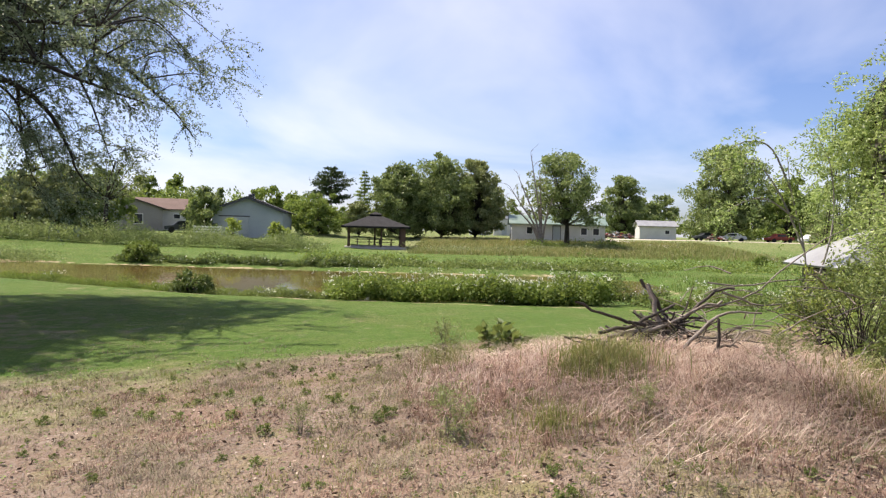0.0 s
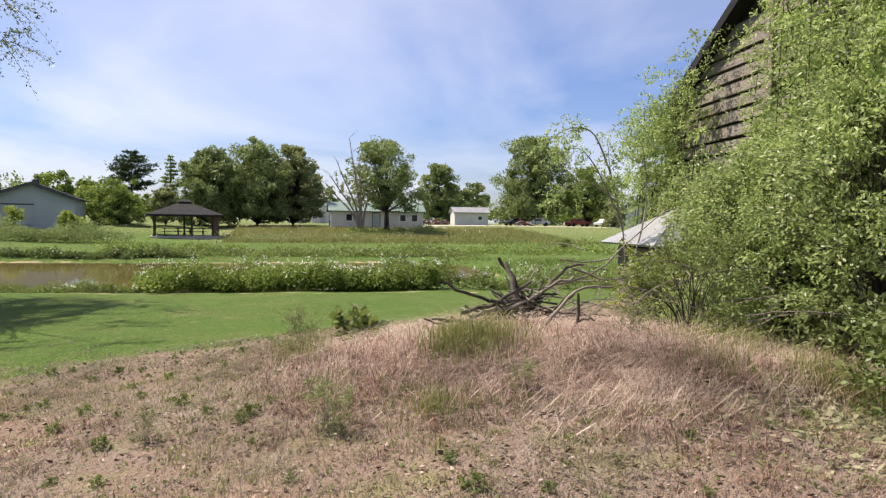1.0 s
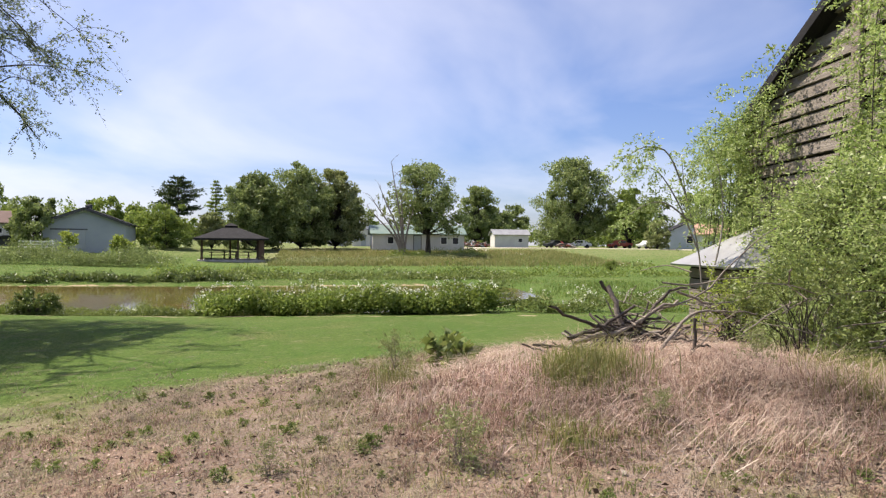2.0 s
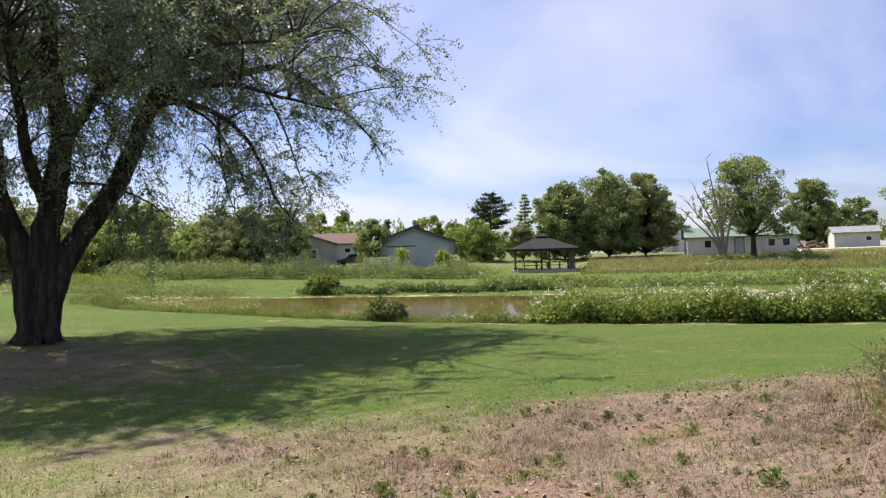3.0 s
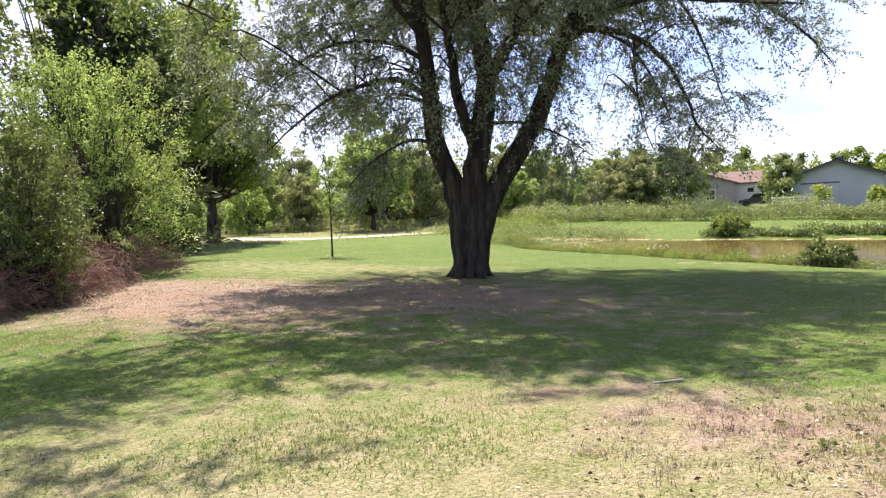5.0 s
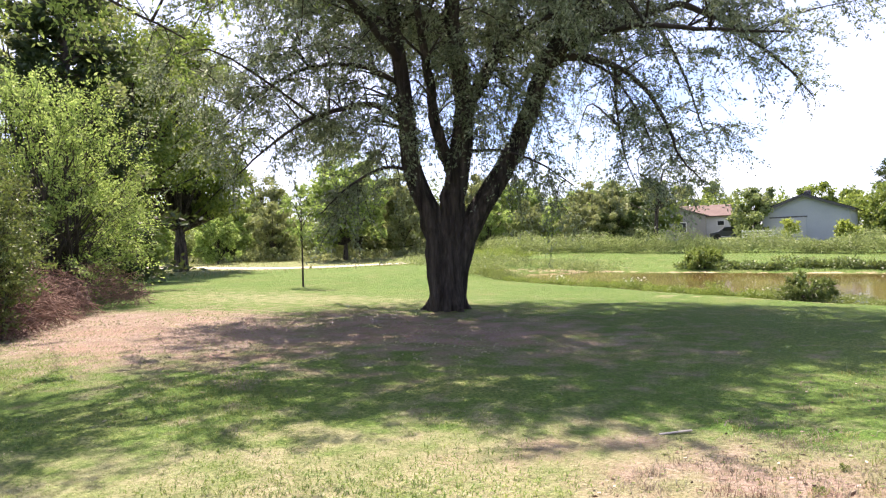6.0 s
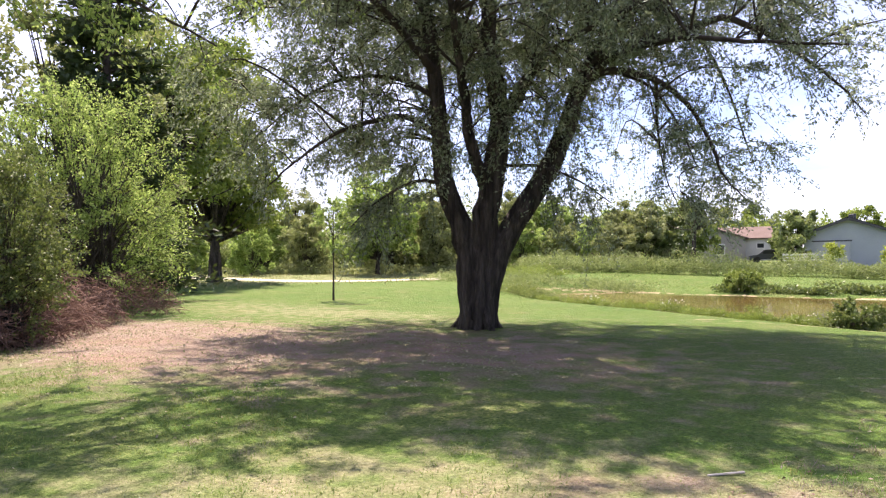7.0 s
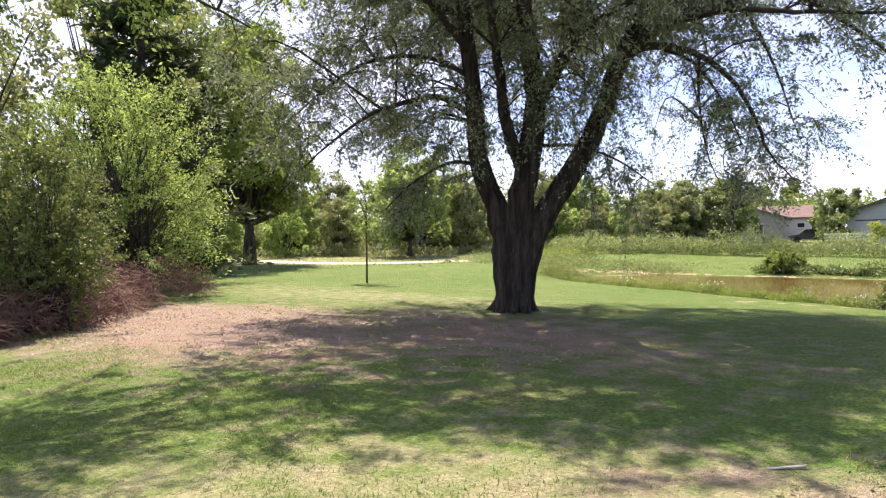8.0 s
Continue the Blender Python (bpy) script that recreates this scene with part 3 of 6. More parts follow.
def spray(starts, heads, n_twig, twig_len, droop, n_leaf, leaf_len, leaf_w, tubes=None, spread=0.7, twig_r=0.006):
    """Leafy twigs that grow from the points starts, more or less along heads."""
    out = []
    for s, h in zip(starts, heads):
        for _ in range(n_twig):
            d = unit(h + rng.normal(size=3) * spread)
            ln = twig_len * rng.uniform(0.55, 1.25)
            t = np.linspace(0, 1, 5)[:, None]
            line = s + d * ln * t + np.array([0, 0, -1.0]) * droop * ln * t ** 2
            if tubes is not None:
                tubes.add(line, np.linspace(twig_r, twig_r * 0.35, 5), 3)
            u = rng.uniform(0.12, 1.0, n_leaf)[:, None]
            at = s + d * ln * u + np.array([0, 0, -1.0]) * droop * ln * u ** 2
            at = at + rng.normal(size=(n_leaf, 3)) * 0.05 * ln
            al = d * 0.6 + rng.normal(size=(n_leaf, 3)) * 0.75 + np.array([0, 0, -0.25])
            out.append(leaf_quads(at, al, leaf_len, leaf_w))
    return np.concatenate(out)


def near_tree(name, place, limbs, radii, centres, leaf, label, bark="bark", group="",
              n_twig=6, twig_len=0.9, droop=0.5, n_leaf=40, leaf_len=0.07, leaf_w=0.02, flare=None, branch_r=0.022, head_out=None, roots=0):
    """A tree seen from near: limbs, branches that reach for each leaf cluster, and single leaves."""
    tree = thing(name, place, label, "tree", group)
    trunk, boughs = Tubes(), Tubes()
    for k, (p, (r0, r1)) in enumerate(zip(limbs, radii)):
        n = 30
        line = smooth_line(p, n)
        line[1:-1] += rng.normal(size=(n - 2, 3)) * r0 * 0.07
        rr = np.linspace(r0, r1, n)
        if k == 0 and flare:
            rr = rr * (1 + flare * np.exp(-np.linspace(0, 1, n) * 26))
        (trunk if k < 1 or r0 > 0.12 else boughs).add(line, rr, 28 if r0 > 0.12 else 7, 0.085 if r0 > 0.12 else 0.0)
    for k in range(roots):
        a = 6.283 * k / roots + rng.normal() * 0.25
        d, ln = np.array([math.cos(a), math.sin(a), 0]), rng.uniform(0.46, 0.72)
        r0 = radii[0][0]
        trunk.add(smooth_line([d * r0 * 0.45 + (0, 0, 0.75), d * r0 * 0.85 + (0, 0, 0.28), d * ln * 0.72 + (0, 0, 0.03), d * ln * 1.1 + (0, 0, -0.14)], 10),
                  np.linspace(r0 * 0.42, r0 * 0.12, 10), 12, 0.06)
    pool = limb_points(limbs[1:] if len(limbs) > 1 else limbs)
    heads = []
    mid = pool.mean(0)
    for c in centres:
        w = np.linalg.norm(pool - c, axis=1) + np.abs(pool[:, 2] - c[2]) * 0.15 + (pool[:, 2] > c[2] + 0.6) * 0.3 + 0.35 * np.hypot(pool[:, 0], pool[:, 1]) + 2.5 * np.maximum(c[2] - pool[:, 2] - 0.7, 0)
        a = pool[np.argmin(w)]
        dist = np.linalg.norm(c - a)
        bend = np.array([0, 0, 0.22 * dist]) + rng.normal(size=3) * 0.10 * dist
        line = smooth_line([a, (a + c) / 2 + bend, c], 8)
        boughs.add(line, np.linspace(branch_r * (0.5 + 0.25 * min(dist, 3)), 0.006, 8), 5)
        out = unit(c - (head_out if head_out is not None else mid)) * 0.6 + np.array([0, 0, -0.2])
        heads.append(out)
    lv = spray(centres, heads, n_twig, twig_len, droop, n_leaf, leaf_len, leaf_w, boughs)
    put("trunk", trunk.mesh(), bark, tree)
    put("bough", boughs.mesh(), "twig", tree)
    put("crown", quads(lv), leaf, tree)
    return tree


def lumps(n, rx, ry, rz, zc, shell=0.55):
    """Points in an ellipsoid, more of them towards its skin."""
    d = unit(rng.normal(size=(n, 3)))
    r = rng.uniform(shell ** 3, 1, n) ** (1 / 3)
    return d * r[:, None] * np.array([rx, ry, rz]) + np.array([0, 0, zc])


def far_tree_data(h, r, lean=0.0, leaf_size=0.34, clumps=46, per=150, base=0.18, girth=1.0):
    """Trunk and crown meshes for a tree in the distance."""
    clumps, per = int(clumps * 2.0), int(per * 0.62)
    trunk = Tubes()
    fork = h * base * 1.1
    trunk.add(smooth_line([(0, 0, -0.3), (0, 0, fork * 0.6), (lean * 0.3, 0, fork * 1.3), (lean, 0, h * 0.75)], 9), np.linspace(h * 0.026 * girth, h * 0.008, 9), 8)
    lobes, lob_r = [], []
    z_lo, z_hi = h * base, h
    for ring, (f, out, k) in enumerate(((0.22, 0.60, 6), (0.50, 0.64, 6), (0.76, 0.40, 4), (0.90, 0.08, 1))):
        a0 = rng.uniform(0, 6.283)
        for q in range(k):
            a = a0 + 6.283 * q / k + rng.normal() * 0.25
            o = out * rng.uniform(0.75, 1.12) * r
            lobes.append((math.cos(a) * o, math.sin(a) * o, z_lo + (z_hi - z_lo) * (f + rng.normal() * 0.05)))
            lob_r.append(r * rng.uniform(0.33, 0.48))
    lobes, lob_r = np.array(lobes), np.array(lob_r)
    pick = rng.integers(0, len(lobes), clumps)
    tall_k = (z_hi - z_lo) / (2.4 * r)
    cs = lobes[pick] + unit(rng.normal(size=(clumps, 3))) * (lob_r[pick] * rng.uniform(0.5, 1.08, clumps))[:, None] * np.array([1, 1, max(0.75, min(tall_k, 1.3))])
    cs[:, 2] = np.clip(cs[:, 2], h * base * rng.uniform(0.9, 1.5, clumps), h * 0.98)
    cs[:, 0] += lean * 0.5
    for c in cs[::2]:
        trunk.add(smooth_line([(lean * 0.2, 0, fork), (c * (0.5, 0.5, 0.6) + (0, 0, fork * 0.3)), c], 6), np.linspace(h * 0.0065, h * 0.0015, 6), 4)
    out = []
    for c in cs:
        cr = r * rng.uniform(0.09, 0.25)
        p = unit(rng.normal(size=(per, 3))) * (rng.uniform(0.25, 1, per) ** 0.5)[:, None] * np.array([cr, cr, cr * 0.75])
        n = unit(p + rng.normal(size=(per, 3)) * cr * 0.5)
        tang = np.cross(n, rng.normal(size=(per, 3)))
        out.append(leaf_quads(c + p, tang, leaf_size, leaf_size * 0.62))
    return trunk.mesh(), quads(np.concatenate(out))


def far_tree(name, x, y, h, r, leaf, label, data=None, turn=0, group="", z=None, bark="bark", **kw):
    tree = thing(name, (x, y, hz(x, y) if z is None else z), label, "tree", group, "", turn)
    a, b = data or far_tree_data(h, r, **kw)
    put("trunk", a, bark, tree)
    put("crown", b, leaf, tree)
    return tree


def conifer(name, x, y, h, r, leaf, label, tiers=14, per=260, open_below=0.2, leaf_size=0.35, flat=False):
    tree = thing(name, (x, y, hz(x, y)), label, "tree")
    trunk = Tubes()
    trunk.add(smooth_line([(0, 0, -0.3), (0, 0.05, h * 0.5), (0, 0, h * 0.98)], 10), np.linspace(h * 0.022, h * 0.004, 10), 8)
    out = []
    for i in range(tiers):
        f = i / (tiers - 1)
        z = h * (open_below + (1 - open_below) * f)
        reach = r * ((1 - f) ** 0.75 * 0.92 + 0.08) if not flat else r * math.sin(math.pi * (0.18 + 0.74 * f)) ** 0.8
        arms = rng.integers(5, 8)
        for k in range(arms):
            a = rng.uniform(0, 2 * math.pi)
            ln = reach * rng.uniform(0.65, 1.1)
            d = np.array([math.cos(a), math.sin(a), 0.12])
            trunk.add(smooth_line([(0, 0, z - 0.1 * ln), d * ln * 0.5 + (0, 0, z), d * ln + (0, 0, z)], 5), np.linspace(h * 0.006, h * 0.001, 5), 3)
            n = max(int(per * ln / r / arms), 12)
            u = rng.uniform(0.25, 1, n)[:, None]
            at = d * ln * u + np.array([0, 0, z]) + rng.normal(size=(n, 3)) * np.array([0.13, 0.13, 0.05]) * ln
            out.append(leaf_quads(at, d + rng.normal(size=(n, 3)) * 0.6, leaf_size, leaf_size * 0.35))
    put("trunk", trunk.mesh(), "twig", tree)
    put("crown", quads(np.concatenate(out)), leaf, tree)
    return tree


def shrub(name, x, y, h, r, leaf, label, stems=9, clusters=60, n_twig=4, twig_len=0.5, n_leaf=26, leaf_len=0.06, leaf_w=0.026,
          droop=0.25, bark="twig", group="", low=0.15, lean=(0, 0), spread=0.7, category="shrub", ry=None, thin_stem=0.018):
    """Many stems from one foot, each ending in leafy sprays."""
    ob = thing(name, (x, y, hz(x, y)), label, category, group)
    tb = Tubes()
    c = lumps(clusters, r, ry or r, h * 0.52, h * 0.5, 0.35)
    c[:, 2] = np.clip(c[:, 2], h * low, h)
    c[:, 0] += lean[0] * c[:, 2] / h; c[:, 1] += lean[1] * c[:, 2] / h
    feet = rng.normal(size=(stems, 3)) * np.array([r * 0.22, r * 0.22, 0]) + np.array([0, 0, -0.08])
    for i, p in enumerate(c):
        f = feet[i % stems]
        m = f * 0.5 + p * 0.5 + np.array([-(p[0] - f[0]) * 0.18, -(p[1] - f[1]) * 0.18, 0.12 * h * rng.uniform(0, 1)])
        tb.add(smooth_line([f, m, p], 7), np.linspace(thin_stem, thin_stem * 0.25, 7), 4)
    heads = unit(c - np.array([0, 0, h * 0.25])) + np.array([0, 0, 0.15])
    lv = spray(c, heads, n_twig, twig_len, droop, n_leaf, leaf_len, leaf_w, tb, spread, thin_stem * 0.25)
    lv[:, :, 2] = np.maximum(lv[:, :, 2], 0.01)
    put("stem", tb.mesh(), bark, ob)
    put("foliage", quads(lv), leaf, ob)
    return ob


# the big shade tree on the lawn; u runs along the lawn, v away from the lawn's near edge
BT = np.array([-12.3, 11.2])
U, V = np.array([0.66, 0.75]), np.array([-0.75, 0.66])


def uvz(pts):
    return np.array([(*(u * U + v * V), z) for u, v, z in pts])


bt_limbs = [uvz(p) for p in (
    [(-0.02, 0, -0.25), (0.01, 0, 0.13), (0.07, 0, 0.87), (0.14, 0, 1.55), (0.23, 0, 2.49), (0.45, 0, 3.51), (0.53, 0, 4.35), (0.42, 0.05, 5.21), (0.35, 0.1, 6.13), (0.25, 0.2, 8.0), (0.2, 0.2, 9.6)],
    [(-0.12, 0, -0.1), (-0.14, 0, 0.7), (-0.20, 0, 1.4), (-0.31, 0, 1.95), (-0.57, 0, 2.76), (-0.70, -0.05, 3.53), (-0.75, -0.1, 4.21), (-0.83, -0.1, 5.06), (-0.90, -0.1, 5.91), (-1.2, -0.1, 7.4), (-1.6, 0, 9.0)],
    [(0.12, 0, -0.1), (0.20, 0, 0.8), (0.54, 0, 1.71), (1.01, 0, 2.48), (1.53, 0.05, 3.32), (1.97, 0.1, 4.24), (2.20, 0.1, 4.91), (2.5, 0.1, 5.5), (3.1, 0.1, 6.3), (4.1, 0, 7.3), (5.0, 0.2, 8.4)],
    [(0.50, 0.05, 4.2), (0.90, 0.15, 4.77), (1.23, 0.25, 5.36), (1.55, 0.5, 6.3), (1.8, 0.8, 7.8), (2.1, 1.0, 9.4)],
    [(0.18, 0, 2.9), (-0.12, -0.35, 3.7), (-0.30, -0.8, 4.8), (-0.6, -1.7, 6.2), (-1.0, -3.0, 7.4)],
    [(-0.75, -0.15, 3.9), (-1.40, -0.3, 4.24), (-2.07, -0.4, 4.14), (-2.74, -0.6, 3.88), (-3.41, -0.8, 3.39), (-4.1, -1.0, 2.75)],
    [(-0.60, -0.1, 2.9), (-1.2, -0.4, 2.95), (-1.9, -0.6, 2.6), (-2.5, -0.7, 2.05)],
    [(0.45, 0, 3.3), (1.2, -0.3, 3.25), (1.95, -0.5, 2.95), (2.6, -0.7, 2.45)],
    [(2.12, 0.1, 4.75), (2.45, -0.3, 5.10), (3.01, -0.4, 5.13), (3.70, -0.4, 4.92), (4.33, -0.4, 4.39), (4.78, -0.4, 3.57), (5.0, -0.4, 2.99), (5.51, -0.5, 2.40)],
    [(2.40, 0.1, 5.35), (3.48, 0.0, 5.80), (4.58, -0.1, 6.15), (5.20, -0.1, 6.32), (5.92, -0.1, 6.08), (6.77, -0.1, 5.58), (7.61, -0.1, 4.95), (8.2, -0.1, 4.3)],
    [(1.15, 0.2, 5.2), (1.55, -0.3, 5.55), (2.0, -0.8, 5.75), (3.2, -1.8, 6.1), (4.4, -3.2, 6.0)],
    [(2.2, 0.1, 4.95), (2.7, -0.9, 5.3), (3.4, -2.2, 5.2), (4.0, -3.6, 4.7), (4.6, -5.0, 4.2)],
    [(-0.85, -0.2, 5.2), (-1.8, -1.4, 6.0), (-2.6, -2.8, 6.1), (-3.2, -4.2, 5.6)],
    [(-0.9, -0.2, 5.8), (-2.4, 0.4, 6.8), (-3.8, 0.8, 7.2), (-5.0, 1.2, 6.6)],
    [(0.4, 0.1, 5.2), (0.2, 1.4, 6.2), (0.2, 3.0, 6.6), (0.4, 4.6, 6.0)],
    [(2.8, 0.1, 5.9), (3.8, 1.4, 6.6), (4.8, 2.8, 6.6), (5.6, 4.0, 6.0)],
    [(3.65, -0.4, 4.95), (3.9, 0.3, 4.2), (4.2, 0.7, 3.2), (4.6, 0.9, 2.4)],
    [(-0.8, -0.1, 4.7), (-1.7, 0.3, 5.2), (-2.9, 0.6, 5.2), (-3.9, 0.9, 4.7), (-4.8, 1.1, 4.0)],
    [(4.5, -0.1, 6.1), (5.2, 0.5, 5.7), (5.8, 0.9, 4.9), (6.2, 1.1, 4.0), (6.5, 1.2, 3.3)],
    [(2.9, -0.4, 5.1), (3.3, -1.1, 4.6), (3.6, -1.6, 3.8), (3.8, -1.9, 3.0)],
)]
bt_radii = [(0.34, 0.11), (0.265, 0.10), (0.275, 0.09), (0.16, 0.04), (0.14, 0.03), (0.075, 0.012), (0.045, 0.010), (0.042, 0.010), (0.10, 0.010),
            (0.12, 0.012), (0.10, 0.02), (0.09, 0.015), (0.09, 0.015), (0.09, 0.015), (0.09, 0.015), (0.09, 0.015), (0.035, 0.008), (0.06, 0.010), (0.045, 0.008), (0.04, 0.008)]


def big_tree_centres():
    out = []
    while len(out) < 350:                # the crown that hangs low, in clumps with gaps between
        u, v, z = rng.uniform(-6.0, 8.6), rng.uniform(-6.4, 6.0), rng.uniform(2.6, 7.4)
        e = ((u - 1.6) / (6.9 if u > 1.6 else 7.2)) ** 2 + (v / 6.3) ** 2
        low = 3.9 + 0.22 * abs(v) * (v < 0) - 0.15 * min(max(u - 2.0, 0), 2.5) + 0.40 * max(u - 5.0, 0) - 0.10 * max(-u - 2, 0) + 0.5 * wave(np.array(u), np.array(v), 0.9)
        clump = wave(np.array(u + 0.6 * z), np.array(v - 0.5 * z), 1.9) + 0.6 * math.sin(z * 2.3 + u * 0.8)
        if e > 1 or z < low or clump < -0.05:
            continue
        if u > 3.6 and rng.random() < 0.55:
            continue
        out.append((u, v, z))
    while len(out) < 980:                # dense unseen crown top, trimmed to shape the shadow on the lawn
        u, v, z = rng.uniform(-6.0, 8.0), rng.uniform(-6.2, 5.8), rng.uniform(7.0, 11.0)
        e = ((u - 1.1) / 6.4) ** 2 + (v / (4.9 - 1.9 * float(ss(-0.5, 2.0, u)) if v < 0 else 6.3)) ** 2
        if e > 1 or z > 11.0 - 3.4 * e:
            continue
        out.append((u, v, z))
    for _ in range(48):                  # inner crown over the leaning limb
        out.append((rng.uniform(0.4, 4.4), rng.uniform(-1.6, 2.0), rng.uniform(5.3, 7.3)))
    for _ in range(40):                  # sprays about the three stems
        out.append((rng.uniform(-1.9, 1.9), rng.uniform(-1.2, 1.0), rng.uniform(3.3, 6.2)))
    return uvz(out)


bt_centres = big_tree_centres()
hang = [smooth_line(bt_limbs[k], 24)[j:] for k, j in ((5, 8), (6, 8), (7, 10), (8, 14), (9, 12), (16, 12), (17, 8), (18, 12), (19, 12))]
bt_centres = np.concatenate([bt_centres] + [h[::2] + rng.normal(size=h[::2].shape) * 0.22 for h in hang])
near_tree("shade_tree", (*BT, hz(*BT)), bt_limbs, bt_radii, bt_centres, "leaf_willow",
          "large spreading shade tree with dark forked trunk and fine grey-green leaves", n_twig=7, twig_len=0.95, droop=0.35, n_leaf=46,
          leaf_len=0.085, leaf_w=0.034, flare=0.30, branch_r=0.024, roots=9)

# ---------------------------------------------------------------- the left side: hedge row, wood and path
tree2 = far_tree_data(17.5, 5.6, 0.0, 0.28, 130, 270, 0.15, 1.35)
far_tree("lawn_tree", -50.8, 24.0, 17.5, 5.0, "leaf_mid", "tall broad-leaved tree with a straight dark trunk beside the path", tree2)

sap = thing("sapling", (-27.0, 17.9, hz(-27.0, 17.9)), "slender young tree with a thin straight stem on the lawn", "tree")
tb = Tubes()
tb.add(smooth_line([(0, 0, -0.1), (0.03, 0, 1.2), (0.0, 0.03, 2.4), (0.05, 0, 4.0)], 10), np.linspace(0.05, 0.012, 10), 7)
sc = lumps(34, 0.95, 0.95, 1.15, 3.1, 0.2)
for c in sc:
    tb.add(smooth_line([(0.02, 0, max(c[2] - 0.7, 1.7)), c * (0.6, 0.6, 1) - (0, 0, 0.15), c], 5), np.linspace(0.012, 0.004, 5), 3)
slv = spray(sc, unit(sc - (0, 0, 2.6)), 3, 0.5, 0.3, 30, 0.10, 0.05, tb)
put("stem", tb.mesh(), "twig", sap)
put("crown", quads(slv), "leaf_bush", sap)

shrub("tall_bush", -24.2, 7.4, 6.3, 2.3, "leaf_bush", "tall bright green bush arching over the lawn edge", 12, 150, 6, 1.25, 36, 0.10, 0.045, 0.2, low=0.2, spread=0.5, thin_stem=0.035)
shrub("tall_bush", -26.5, 9.0, 4.4, 1.2, "leaf_mid", "dense green bush in front of the dark evergreen", 8, 90, 5, 0.8, 30, 0.11, 0.05, 0.15, low=0.1, thin_stem=0.03)
shrub("honeysuckle_bush", -16.7, 3.7, 3.1, 1.05, "leaf_shrub", "dark leafy bush at the edge of the lawn", 9, 150, 5, 0.55, 32, 0.06, 0.036, 0.2, low=0.30)
shrub("honeysuckle_bush", -20.0, 4.2, 4.0, 1.5, "leaf_shrub", "dark leafy bush at the edge of the lawn", 9, 140, 5, 0.65, 30, 0.065, 0.038, 0.2, low=0.4)
shrub("low_bush", -16.2, 3.9, 1.5, 0.55, "leaf_weed", "small green bush among dead brown twigs", 6, 40, 4, 0.35, 26, 0.05, 0.03, 0.2, low=0.15)
conifer("cedar", -32.0, 10.4, 15.0, 4.0, "leaf_dark", "tall dark evergreen behind the bushes", 22, 1900, 0.03, 0.36)
conifer("cedar", -36.5, 12.6, 11.0, 1.8, "leaf_dark", "dark evergreen behind the bushes", 20, 800, 0.03, 0.42)
far_tree("roadside_tree", -36.5, 10.5, 15.5, 4.6, "leaf_pale", "tall leafy tree behind the evergreens", None, 20, clumps=60, per=210, leaf_size=0.24, base=0.10)
far_tree("roadside_tree", -43.0, 17.5, 16.0, 4.6, "leaf_mid", "tall leafy tree over the path", None, 70, clumps=80, per=220, leaf_size=0.24, base=0.3)
far_tree("roadside_tree", -33.0, 4.0, 12.0, 4.2, "leaf_pale", "tall light-leaved tree behind the bushes", None, 120, clumps=50, per=200, leaf_size=0.22, base=0.08)

# dead brown brush under the bushes
for bx, by, bh, br, n in ((-20.0, 5.6, 1.5, 1.3, 330), (-18.0, 4.7, 1.3, 1.1, 300), (-16.6, 3.9, 1.0, 0.8, 220), (-23.0, 8.0, 1.5, 1.4, 260), (-15.9, 3.0, 0.9, 0.8, 150), (-17.6, 3.2, 1.3, 1.1, 300), (-19.5, 3.6, 1.5, 1.2, 300), (-15.0, 2.2, 0.8, 0.7, 140)):
    ob = thing("brush_heap", (bx, by, hz(bx, by)), "heap of dead brown twigs under the bushes", "brush", "dead brush along the lawn edge")
    tb = Tubes()
    for _ in range(n * 2):
        a, r0 = rng.uniform(0, 6.283), br * math.sqrt(rng.uniform(0, 1.0))
        top = bh * 0.85 * (1 - (r0 / br) ** 2) ** 0.6
        c = np.array([math.cos(a) * r0, math.sin(a) * r0, top * rng.uniform(0.15, 1.0)])
        d = unit(np.array([rng.normal(), rng.normal(), rng.normal() * 0.55])) * rng.uniform(0.18, 0.55)
        p, q = c - d, c + d
        p[2], q[2] = max(p[2], -0.03), max(q[2], -0.03)
        tb.add(smooth_line([p, c + np.array([0, 0, 0.10]), q], 5), np.linspace(0.009, 0.003, 5), 3)
    put("dead_twig", tb.mesh(), "brown_twig", ob)

